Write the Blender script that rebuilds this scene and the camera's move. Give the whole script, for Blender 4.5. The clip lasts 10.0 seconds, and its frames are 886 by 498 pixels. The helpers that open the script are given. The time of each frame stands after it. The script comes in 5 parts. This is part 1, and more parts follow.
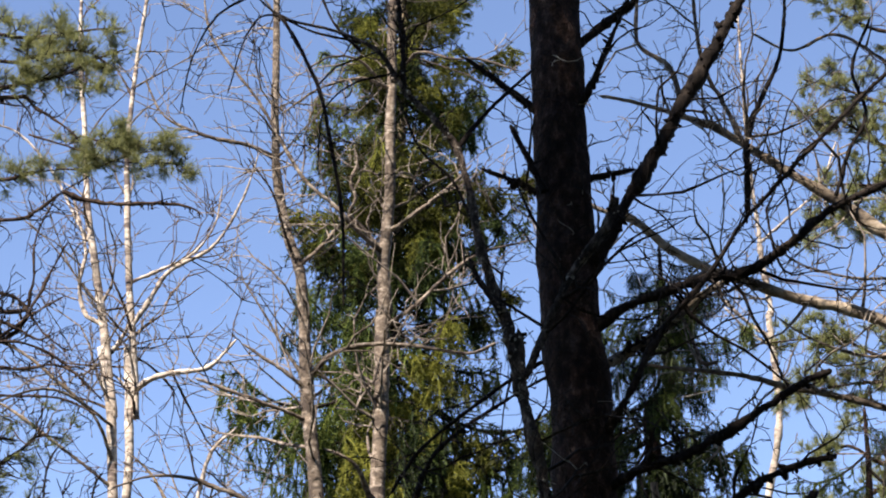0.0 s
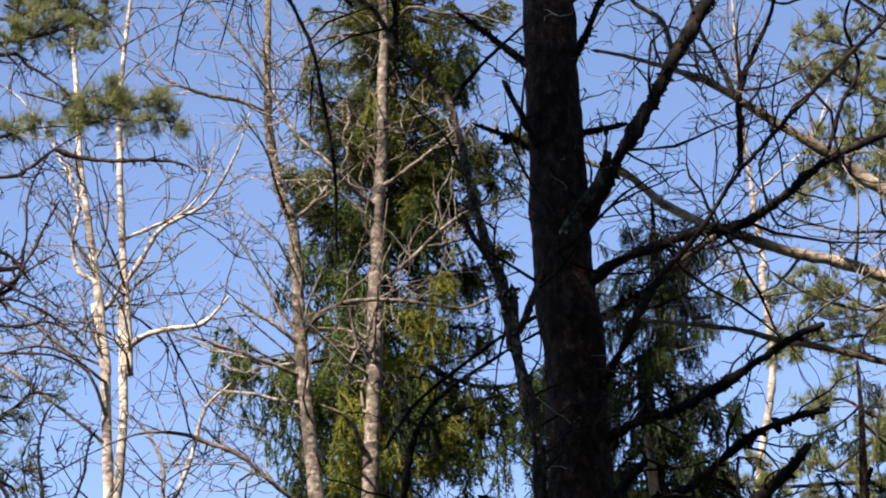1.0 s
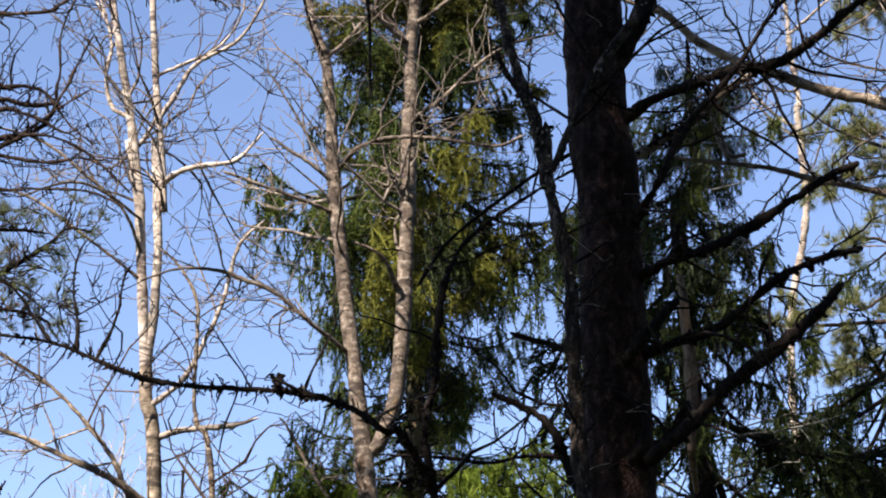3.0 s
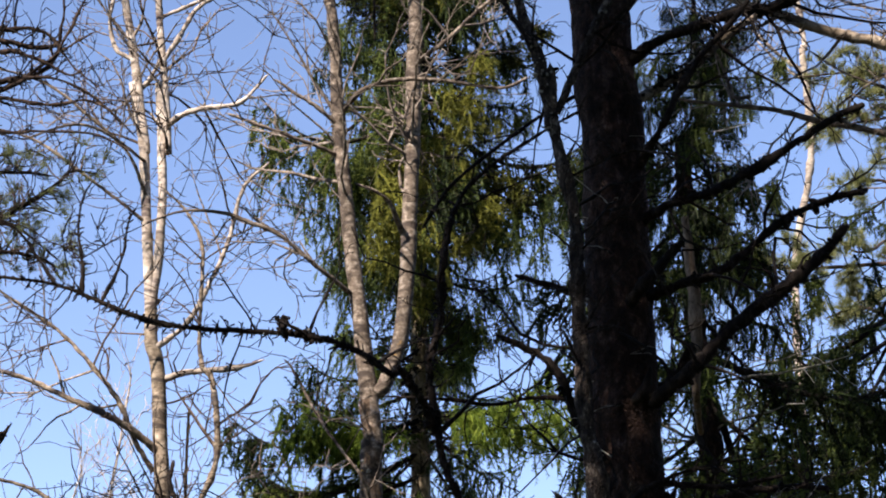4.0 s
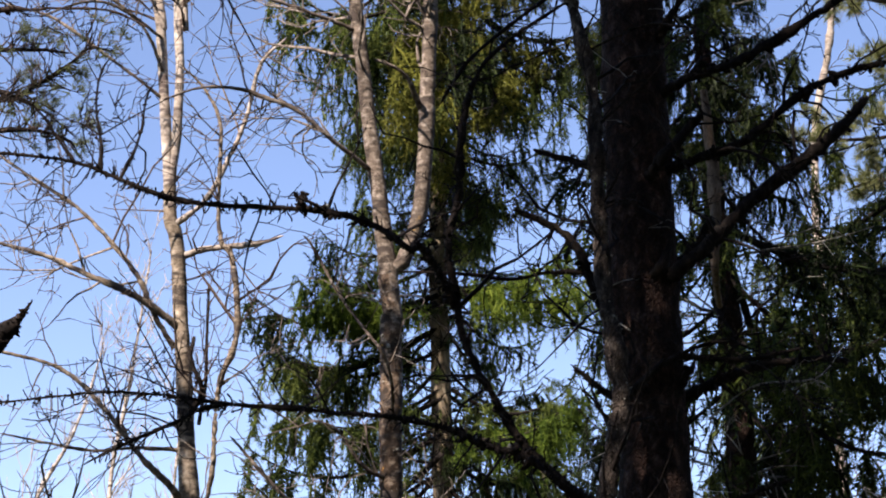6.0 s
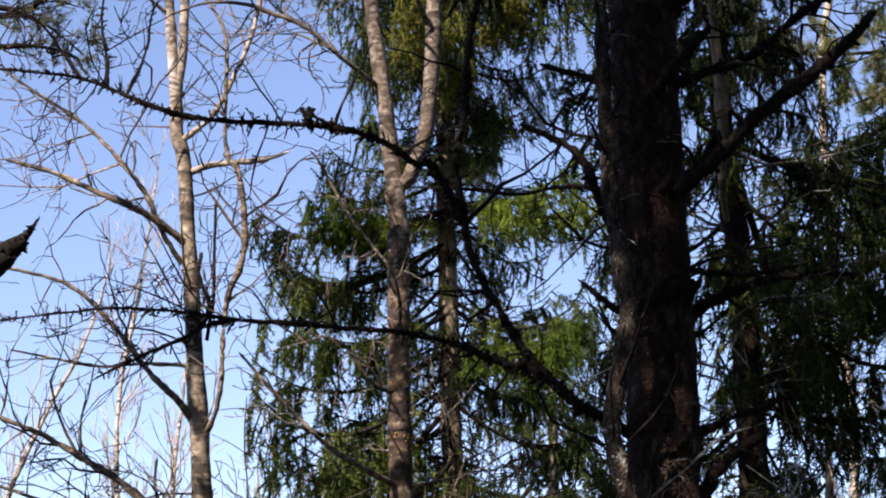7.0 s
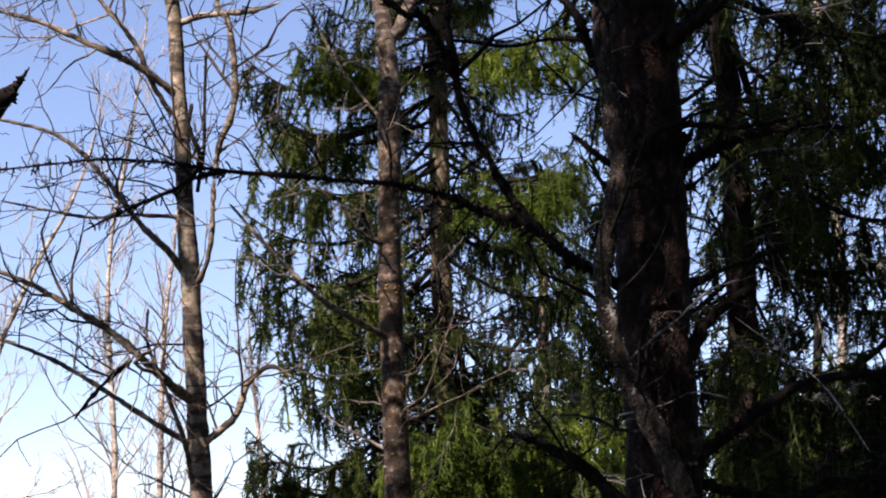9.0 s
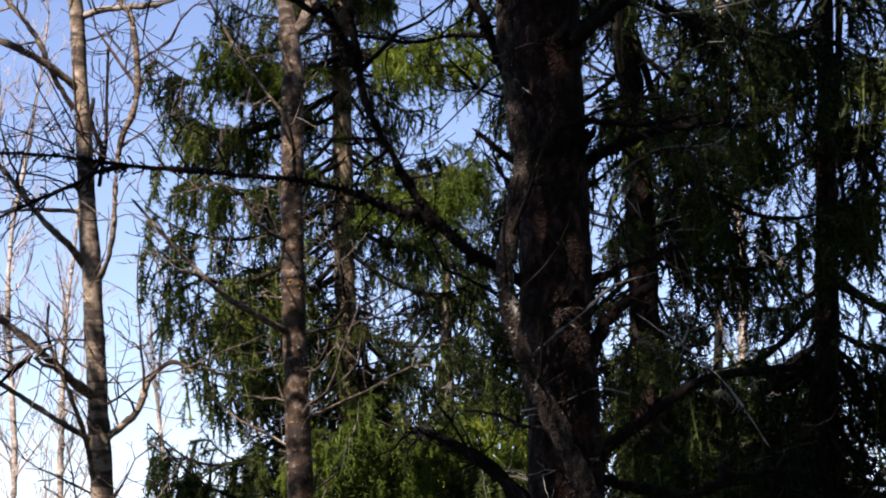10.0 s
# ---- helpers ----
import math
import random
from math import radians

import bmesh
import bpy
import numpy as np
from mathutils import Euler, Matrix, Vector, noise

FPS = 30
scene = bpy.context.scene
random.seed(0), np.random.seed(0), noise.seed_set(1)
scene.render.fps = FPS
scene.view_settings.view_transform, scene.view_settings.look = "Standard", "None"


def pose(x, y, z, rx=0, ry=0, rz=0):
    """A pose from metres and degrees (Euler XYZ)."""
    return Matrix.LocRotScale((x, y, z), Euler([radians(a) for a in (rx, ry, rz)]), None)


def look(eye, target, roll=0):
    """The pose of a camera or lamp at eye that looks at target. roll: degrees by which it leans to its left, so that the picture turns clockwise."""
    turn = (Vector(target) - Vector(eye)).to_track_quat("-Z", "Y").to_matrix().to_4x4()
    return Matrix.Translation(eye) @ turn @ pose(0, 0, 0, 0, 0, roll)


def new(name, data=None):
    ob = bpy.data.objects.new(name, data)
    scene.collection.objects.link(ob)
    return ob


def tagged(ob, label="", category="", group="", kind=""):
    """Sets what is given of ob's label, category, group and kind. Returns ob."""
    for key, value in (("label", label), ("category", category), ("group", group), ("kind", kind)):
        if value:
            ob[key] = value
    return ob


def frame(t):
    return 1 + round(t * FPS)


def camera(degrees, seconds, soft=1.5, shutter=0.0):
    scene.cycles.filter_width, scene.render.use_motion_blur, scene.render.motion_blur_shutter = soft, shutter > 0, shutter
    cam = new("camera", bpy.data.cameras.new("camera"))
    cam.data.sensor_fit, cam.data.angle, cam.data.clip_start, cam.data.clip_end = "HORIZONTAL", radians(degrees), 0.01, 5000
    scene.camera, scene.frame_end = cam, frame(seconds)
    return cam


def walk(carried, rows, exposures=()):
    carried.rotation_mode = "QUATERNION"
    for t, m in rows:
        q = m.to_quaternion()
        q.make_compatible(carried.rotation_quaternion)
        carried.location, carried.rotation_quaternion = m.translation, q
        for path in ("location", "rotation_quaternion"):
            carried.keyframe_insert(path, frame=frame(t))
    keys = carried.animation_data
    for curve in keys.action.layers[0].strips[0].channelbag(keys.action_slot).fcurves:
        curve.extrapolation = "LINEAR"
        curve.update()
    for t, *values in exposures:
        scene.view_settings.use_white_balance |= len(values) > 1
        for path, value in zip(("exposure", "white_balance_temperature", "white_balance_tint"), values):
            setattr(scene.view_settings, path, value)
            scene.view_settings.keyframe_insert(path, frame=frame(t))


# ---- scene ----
import itertools

cam = camera(22.0, 10.0, soft=2.0)
EYE = 1.6
ROWS = [
    (0.0, 0.000, 25.000, 0.109),
    (0.5, -0.155, 24.587, -0.327),
    (1.0, -0.191, 23.876, -0.266),
    (1.5, -0.065, 22.503, -0.353),
    (2.0, 0.524, 22.274, 0.091),
    (2.5, 0.769, 21.082, 0.312),
    (3.0, 0.711, 19.795, 0.323),
    (3.2, 0.745, 19.461, 0.256),
    (4.5, 0.870, 17.685, 0.341),
    (5.0, 1.036, 17.038, 0.083),
    (5.2, 1.081, 16.787, 0.236),
    (6.5, 1.423, 14.067, -0.001),
    (7.0, 1.483, 13.071, -0.024),
    (7.5, 1.557, 11.972, -0.198),
    (8.0, 1.552, 10.704, -0.159),
    (8.5, 1.534, 9.615, -0.116),
    (9.0, 1.243, 9.355, 0.070),
    (9.5, 0.147, 9.417, -0.018),
    (10.0, -1.223, 9.251, -0.124),
]
walk(cam, [(t, pose(0, 0, EYE, 90 + pitch, 0, yaw) @ pose(0, 0, 0, 0, 0, roll)) for t, yaw, pitch, roll in ROWS],
     exposures=[(0.0, 1.66, 6820, 18), (4.5, 1.46, 6820, 21), (8.0, 1.17, 6860, 26), (9.0, 1.07, 6840, 27), (10.0, 1.12, 6840, 27)])

# ---- sky and sun ----
SUN_AZ, SUN_EL = 38.0, 44.0        # degrees behind-left of the view, and above the horizon
to_sun = Vector((-math.sin(radians(SUN_AZ)) * math.cos(radians(SUN_EL)), -math.cos(radians(SUN_AZ)) * math.cos(radians(SUN_EL)), math.sin(radians(SUN_EL))))
world = bpy.data.worlds.new("sky")
scene.world = world
world.use_nodes = True
wn, wl = world.node_tree.nodes, world.node_tree.links
sky = wn.new("ShaderNodeTexSky")
sky.sky_type = "NISHITA"
sky.sun_disc = False
sky.sun_elevation = radians(SUN_EL)
sky.sun_rotation = math.atan2(to_sun.x, to_sun.y)
sky.altitude = 1800
sky.air_density, sky.dust_density, sky.ozone_density = 0.95, 0.0, 2.4
wl.new(sky.outputs[0], wn["Background"].inputs[0])
wn["Background"].inputs[1].default_value = 0.092
sun = new("sun", bpy.data.lights.new("sun", "SUN"))
sun.data.energy, sun.data.angle, sun.data.color = 5.0, radians(0.5), (1.0, 0.94, 0.84)
sun.matrix_world = look(to_sun * 50, (0, 0, 0))


# ---- materials ----
def ramp(nt, stops):
    node = nt.nodes.new("ShaderNodeValToRGB")
    els = node.color_ramp.elements
    while len(els) < len(stops):
        els.new(0.5)
    for el, (pos, col) in zip(els, stops):
        el.position, el.color = pos, (*col, 1)
    return node


def noise_node(nt, coord, scale, detail=4.0, rough=0.55, stretch=(1, 1, 1)):
    m = nt.nodes.new("ShaderNodeMapping")
    m.inputs["Scale"].default_value = stretch
    nt.links.new(coord, m.inputs[0])
    n = nt.nodes.new("ShaderNodeTexNoise")
    n.inputs["Scale"].default_value, n.inputs["Detail"].default_value, n.inputs["Roughness"].default_value = scale, detail, rough
    nt.links.new(m.outputs[0], n.inputs["Vector"])
    return n.outputs[0]


def mix(nt, fac, a, b):
    n = nt.nodes.new("ShaderNodeMix")
    n.data_type = "RGBA"
    for value, sock in ((fac, n.inputs[0]), (a, n.inputs[6]), (b, n.inputs[7])):
        if isinstance(value, tuple):
            sock.default_value = (*value, 1)
        elif isinstance(value, float):
            sock.default_value = value
        else:
            nt.links.new(value, sock)
    return n.outputs[2]


def base(name, rough=0.85):
    m = bpy.data.materials.new(name)
    m.use_nodes = True
    nt = m.node_tree
    coord = nt.nodes.new("ShaderNodeTexCoord").outputs["Object"]
    bsdf = nt.nodes["Principled BSDF"]
    bsdf.inputs["Roughness"].default_value = rough
    bsdf.inputs["Specular IOR Level"].default_value = 0.12
    return m, nt, coord, bsdf


def bump(nt, bsdf, height, strength, distance):
    b = nt.nodes.new("ShaderNodeBump")
    b.inputs["Strength"].default_value, b.inputs["Distance"].default_value = strength, distance
    nt.links.new(height, b.inputs["Height"])
    nt.links.new(b.outputs[0], bsdf.inputs["Normal"])


def bark(name, dark, mid, light, scale=14.0, stretch=(1, 1, 0.45), patch=None, patch_at=0.62, bands=None, lump=0.012, moss=None, moss_at=0.6, plates=0.0):
    """Bark: fine plates over broad blotches; patch: lichen colour; bands: dark rings round the stem; moss: green-grey
    growth, on aspen and birch plain dark blotches.
    """
    m, nt, coord, bsdf = base(name)
    fine = noise_node(nt, coord, scale, 6.0, 0.65, stretch)
    broad = noise_node(nt, coord, 2.3, 3.0, 0.5, (1, 1, 0.6))
    col = ramp(nt, ((0.32, dark), (0.52, mid), (0.72, light)))
    nt.links.new(fine, col.inputs[0])
    shade = ramp(nt, ((0.35, (0.55, 0.55, 0.55)), (0.65, (1.1, 1.1, 1.1))))
    nt.links.new(broad, shade.inputs[0])
    mul = nt.nodes.new("ShaderNodeMix")
    mul.data_type, mul.blend_type = "RGBA", "MULTIPLY"
    mul.inputs[0].default_value = 1.0
    nt.links.new(col.outputs[0], mul.inputs[6])
    nt.links.new(shade.outputs[0], mul.inputs[7])
    out = mul.outputs[2]
    height = fine
    if plates:
        warp = noise_node(nt, coord, 9.0, 3.0)
        vec = nt.nodes.new("ShaderNodeVectorMath")
        vec.operation = "MULTIPLY_ADD"
        vec.inputs[1].default_value = (1, 1, 0.55)
        nt.links.new(coord, vec.inputs[0])
        small = nt.nodes.new("ShaderNodeVectorMath")
        small.operation = "SCALE"
        small.inputs[3].default_value = 0.05
        nt.links.new(warp, small.inputs[0])
        nt.links.new(small.outputs[0], vec.inputs[2])
        cells = nt.nodes.new("ShaderNodeTexVoronoi")
        cells.feature = "DISTANCE_TO_EDGE"
        cells.inputs["Scale"].default_value = plates
        nt.links.new(vec.outputs[0], cells.inputs["Vector"])
        crack = ramp(nt, ((0.02, (0.55, 0.55, 0.55)), (0.25, (1, 1, 1))))
        nt.links.new(cells.outputs["Distance"], crack.inputs[0])
        out = mix(nt, crack.outputs[0], dark, out)
        flakes = nt.nodes.new("ShaderNodeTexVoronoi")
        flakes.inputs["Scale"].default_value = plates * 0.5
        nt.links.new(vec.outputs[0], flakes.inputs["Vector"])
        tone = ramp(nt, ((0.1, (0.6, 0.6, 0.6)), (0.5, (0.95, 0.95, 0.95)), (0.9, (1.5, 1.47, 1.44))))
        nt.links.new(flakes.outputs["Color"], tone.inputs[0])
        vary = nt.nodes.new("ShaderNodeMix")
        vary.data_type, vary.blend_type = "RGBA", "MULTIPLY"
        vary.inputs[0].default_value = 1.0
        nt.links.new(out, vary.inputs[6])
        nt.links.new(tone.outputs[0], vary.inputs[7])
        out = vary.outputs[2]
        both = nt.nodes.new("ShaderNodeMath")
        both.operation = "MULTIPLY_ADD"
        both.inputs[1].default_value = 0.6
        nt.links.new(crack.outputs[0], both.inputs[0])
        nt.links.new(fine, both.inputs[2])
        height = both.outputs[0]
    if bands:
        rings = noise_node(nt, coord, 1.0, 3.0, 0.6, (2.2, 2.2, 9.0))
        r = ramp(nt, ((0.53, (0, 0, 0)), (0.62, (1, 1, 1))))
        nt.links.new(rings, r.inputs[0])
        out = mix(nt, r.outputs[0], out, bands)
    for colour, at, sc in ((patch, patch_at, 3.1), (moss, moss_at, 5.7)):
        if colour:
            spots = noise_node(nt, coord, sc, 6.0, 0.7)
            r = ramp(nt, ((at, (0, 0, 0)), (at + 0.05, (1, 1, 1))))
            nt.links.new(spots, r.inputs[0])
            out = mix(nt, r.outputs[0], out, colour)
    nt.links.new(out, bsdf.inputs["Base Color"])
    bump(nt, bsdf, height, 1.0, lump)
    return m


def foliage(name, dark, mid, light, through_light=0.35):
    m, nt, coord, bsdf = base(name, 0.6)
    geo = nt.nodes.new("ShaderNodeNewGeometry")
    info = nt.nodes.new("ShaderNodeObjectInfo")
    add = nt.nodes.new("ShaderNodeMath")
    add.operation = "MULTIPLY_ADD"
    add.inputs[1].default_value, add.inputs[2].default_value = 0.3, 0.05
    nt.links.new(info.outputs["Random"], add.inputs[0])
    blot = noise_node(nt, coord, 3.0, 3.0)
    s1 = nt.nodes.new("ShaderNodeMath")
    s1.operation = "MULTIPLY_ADD"
    s1.inputs[1].default_value = 0.35
    nt.links.new(geo.outputs["Random Per Island"], s1.inputs[0])
    nt.links.new(add.outputs[0], s1.inputs[2])
    s2 = nt.nodes.new("ShaderNodeMath")
    s2.operation = "MULTIPLY_ADD"
    s2.inputs[1].default_value = 0.4
    nt.links.new(blot, s2.inputs[0])
    nt.links.new(s1.outputs[0], s2.inputs[2])
    col = ramp(nt, ((0.32, dark), (0.56, mid), (0.78, light)))
    nt.links.new(s2.outputs[0], col.inputs[0])
    nt.links.new(col.outputs[0], bsdf.inputs["Base Color"])
    tr = nt.nodes.new("ShaderNodeBsdfTranslucent")
    nt.links.new(col.outputs[0], tr.inputs[0])
    both = nt.nodes.new("ShaderNodeMixShader")
    both.inputs[0].default_value = through_light
    nt.links.new(bsdf.outputs[0], both.inputs[1])
    nt.links.new(tr.outputs[0], both.inputs[2])
    nt.links.new(both.outputs[0], nt.nodes["Material Output"].inputs[0])
    return m


# grey-brown bark darkened further, to carry part of the trunks' shade
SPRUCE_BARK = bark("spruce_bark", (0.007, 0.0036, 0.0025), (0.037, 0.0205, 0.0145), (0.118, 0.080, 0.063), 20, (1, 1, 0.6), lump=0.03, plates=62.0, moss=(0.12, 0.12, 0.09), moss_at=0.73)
# dark dead bark, made near black so that its shade is in the colour
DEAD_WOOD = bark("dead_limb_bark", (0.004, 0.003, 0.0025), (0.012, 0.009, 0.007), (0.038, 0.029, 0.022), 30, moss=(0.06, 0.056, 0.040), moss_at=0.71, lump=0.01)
PALE_WOOD = bark("weathered_pale_wood", (0.06, 0.042, 0.029), (0.16, 0.115, 0.078), (0.28, 0.215, 0.155), 26, lump=0.006)
# rough low bark, darkened further so its colour carries the lower trunk's shade
ASPEN_LOW = bark("rough_shaded_aspen_bark", (0.026, 0.018, 0.012), (0.11, 0.077, 0.052), (0.42, 0.35, 0.27), 16, (1, 1, 1.2), patch=(0.60, 0.30, 0.05), patch_at=0.64, moss=(0.030, 0.023, 0.017), moss_at=0.56, bands=(0.04, 0.033, 0.028), lump=0.014)
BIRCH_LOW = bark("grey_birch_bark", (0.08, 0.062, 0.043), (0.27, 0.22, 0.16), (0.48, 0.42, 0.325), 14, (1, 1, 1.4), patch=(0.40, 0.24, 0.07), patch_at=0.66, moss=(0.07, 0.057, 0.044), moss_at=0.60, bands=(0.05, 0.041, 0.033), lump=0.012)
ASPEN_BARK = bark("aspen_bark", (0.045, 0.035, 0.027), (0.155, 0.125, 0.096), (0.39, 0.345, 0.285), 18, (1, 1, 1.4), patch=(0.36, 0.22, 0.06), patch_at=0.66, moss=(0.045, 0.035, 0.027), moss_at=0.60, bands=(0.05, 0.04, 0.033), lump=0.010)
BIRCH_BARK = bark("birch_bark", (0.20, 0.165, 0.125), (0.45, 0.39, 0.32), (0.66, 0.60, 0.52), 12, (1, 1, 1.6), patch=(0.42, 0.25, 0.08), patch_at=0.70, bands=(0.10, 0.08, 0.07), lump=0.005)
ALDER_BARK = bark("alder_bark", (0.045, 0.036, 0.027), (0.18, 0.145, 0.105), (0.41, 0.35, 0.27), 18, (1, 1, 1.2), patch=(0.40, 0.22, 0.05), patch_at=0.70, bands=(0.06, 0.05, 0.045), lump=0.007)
# twigs darkened likewise, part of their shade being in the colour
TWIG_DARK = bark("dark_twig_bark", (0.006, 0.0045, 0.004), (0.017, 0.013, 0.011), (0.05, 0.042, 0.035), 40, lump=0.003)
TWIG_PALE = bark("pale_twig_bark", (0.05, 0.04, 0.032), (0.18, 0.15, 0.12), (0.36, 0.32, 0.27), 34, lump=0.003)
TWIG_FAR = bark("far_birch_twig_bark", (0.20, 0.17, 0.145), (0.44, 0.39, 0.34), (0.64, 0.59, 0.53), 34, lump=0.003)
TWIG_BROWN = bark("brown_twig_bark", (0.025, 0.019, 0.015), (0.085, 0.062, 0.048), (0.20, 0.15, 0.115), 34, lump=0.003)
# olive needles of the upper boughs, lightened also for the stronger sun there
NEEDLES = foliage("olive_spruce_needles", (0.010, 0.011, 0.0025), (0.068, 0.077, 0.014), (0.195, 0.20, 0.034), 0.45)
NEEDLES_GREEN = foliage("spruce_needles", (0.005, 0.010, 0.004), (0.046, 0.072, 0.019), (0.18, 0.225, 0.050), 0.5)
# spruce needles darkened so that deep shade is part of the colour
NEEDLES_DARK = foliage("shaded_spruce_needles", (0.002, 0.004, 0.0015), (0.014, 0.026, 0.0075), (0.080, 0.108, 0.022), 0.35)
# lightened needle colour that stands in for direct sun
NEEDLES_LIT = foliage("sunlit_spruce_needles", (0.024, 0.048, 0.009), (0.098, 0.155, 0.022), (0.215, 0.28, 0.040), 0.5)
PINE_NEEDLES = foliage("pine_needles", (0.050, 0.066, 0.030), (0.130, 0.150, 0.062), (0.240, 0.250, 0.105), 0.45)
PINE_BARK = bark("pine_limb_bark", (0.012, 0.008, 0.006), (0.045, 0.030, 0.022), (0.12, 0.085, 0.062), 30, lump=0.006)
LICHEN = bark("grey_lichen", (0.13, 0.125, 0.105), (0.29, 0.28, 0.24), (0.46, 0.45, 0.40), 40, lump=0.004)


# ---- mesh helpers ----
def mesh_of(name, verts, tris, material, smooth=True):
    """A mesh from arrays of corners and triangles or quads."""
    me = bpy.data.meshes.new(name)
    n = tris.shape[1]
    me.vertices.add(len(verts))
    me.vertices.foreach_set("co", verts.astype(np.float32).ravel())
    me.loops.add(tris.size)
    me.loops.foreach_set("vertex_index", tris.astype(np.int32).ravel())
    me.polygons.add(len(tris))
    me.polygons.foreach_set("loop_start", np.arange(0, tris.size, n, dtype=np.int32))
    me.polygons.foreach_set("use_smooth", np.full(len(tris), smooth))
    me.update(calc_edges=True)
    me.materials.append(material)
    return me


def unit(v):
    return v / np.maximum(np.linalg.norm(v, axis=-1, keepdims=True), 1e-9)


def tubes(paths, radii, sides):
    """Corners and quads of many round stems at once: paths (n, k, 3), radii (n, k). The last ring closes to a point-like tip."""
    n, k, _ = paths.shape
    tan = unit(np.gradient(paths, axis=1))
    ref = np.where(np.abs(tan[:, :1, 2:3]) > 0.8, np.array([[[1.0, 0.1, 0.0]]]), np.array([[[0.05, 0.1, 1.0]]]))
    s1 = unit(np.cross(tan, np.broadcast_to(ref, tan.shape)))
    s2 = np.cross(tan, s1)
    ang = np.arange(sides) * 2 * np.pi / sides
    ring = s1[:, :, None] * np.cos(ang)[:, None] + s2[:, :, None] * np.sin(ang)[:, None]
    verts = paths[:, :, None] + ring * radii[:, :, None, None]
    i, j, s = np.meshgrid(np.arange(n), np.arange(k - 1), np.arange(sides), indexing="ij")
    at = lambda a, b, c: (a * k + b) * sides + c % sides
    quads = np.stack([at(i, j, s), at(i, j, s + 1), at(i, j + 1, s + 1), at(i, j + 1, s)], -1)
    return verts.reshape(-1, 3), quads.reshape(-1, 4)


def spline(points, step):
    """A smooth path through the given points, every step metres."""
    p = np.array(points, float)
    p = np.vstack([2 * p[0] - p[1], p, 2 * p[-1] - p[-2]])
    out, at = [], []
    for i in range(1, len(p) - 2):
        n = max(2, int(np.linalg.norm(p[i + 1] - p[i]) / step))
        t = np.linspace(0, 1, n, endpoint=False)[:, None]
        a, b, c, d = p[i - 1], p[i], p[i + 1], p[i + 2]
        out.append(0.5 * (2 * b + (c - a) * t + (2 * a - 5 * b + 4 * c - d) * t ** 2 + (3 * b - a - 3 * c + d) * t ** 3))
        at.append(i - 1 + t[:, 0])
    out.append(p[-2][None])
    at.append(np.array([len(p) - 3.0]))
    return np.vstack(out), np.concatenate(at)


PATHS = {}     # the stems of each tree, from which twigs grow


def thing(name, at, label, category="tree", group=""):
    ob = tagged(new(name), label, category, group)
    ob.location = at
    PATHS[ob.name] = []
    bpy.context.view_layer.update()
    return ob


def part(name, me, parent, label="", kind=""):
    """Links a mesh given in world places as a part of a thing or of a part."""
    ob = tagged(new(name, me), label, kind=kind)
    ob.parent = parent
    ob.matrix_parent_inverse = parent.matrix_world.inverted()
    return ob


def limb(tree, name, points, widths, material, label="", sides=10, step=0.03, knots=0.17, wave=0.012, grow_twigs=True, taper=0.25, rooted=False):
    """One stem of a tree along points; widths: radii at the points (or at both ends)."""
    if rooted:     # the stem goes on down into the ground
        x, y, z = points[0]
        points, widths = [(x, y, -0.15), (x, y, 0.35 * z)] + list(points), (widths[0] * 1.35, widths[0] * 1.08) + tuple(widths)
    path, at = spline(points, step)
    radii = np.interp(at, np.linspace(0, at[-1], len(widths)), widths)
    rng = np.random.default_rng(abs(hash((round(points[0][0], 2), round(points[-1][2], 2), len(points)))) % 2 ** 31)
    off = rng.uniform(0, 50, 3)
    for i in range(len(path)):
        q = Vector(path[i] * 2.2 + off)
        path[i] += np.array(noise.noise_vector(q)) * wave * min(1.0, i / 4)
        path[i] += np.array(noise.noise_vector(Vector(path[i] * 21 - off))) * min(radii[i], 0.02) * knots * 2.2 * min(1.0, i / 3)
        radii[i] *= 1 + knots * 1.2 * min(1.0, 0.02 / radii[i]) * noise.noise(Vector(path[i] * 31 + off))
        radii[i] *= 1 + knots * 1.6 * noise.noise(Vector(path[i] * 7 + off)) + knots * max(0, noise.noise(Vector(path[i] * 3 - off)) - 0.25) * 4
    radii[-1] *= taper
    v, f = tubes(path[None], radii[None], sides)
    # uneven bark: push the corners in and out a little
    centre = np.repeat(path, sides, 0)
    scale = 14 / max(0.4, radii.max() * 12)
    push = np.array([1 + knots * 0.9 * noise.noise(Vector(c * scale + off)) + knots * 0.5 * noise.noise(Vector(c * scale * 3.1)) for c in v])
    v = centre + (v - centre) * push[:, None]
    cap = len(v)
    v = np.vstack([v, path[-1:] + (path[-1:] - path[-2:-1]) * 0.3])
    last = (len(path) - 1) * sides + np.arange(sides)
    tris = np.vstack([f[:, [0, 1, 2]], f[:, [0, 2, 3]], np.stack([last, np.roll(last, -1), np.full(sides, cap)], 1)])
    ob = part(name, mesh_of(name, v, tris, material), tree, label)
    if grow_twigs:
        PATHS[tree.name].append((path, radii))
    return ob


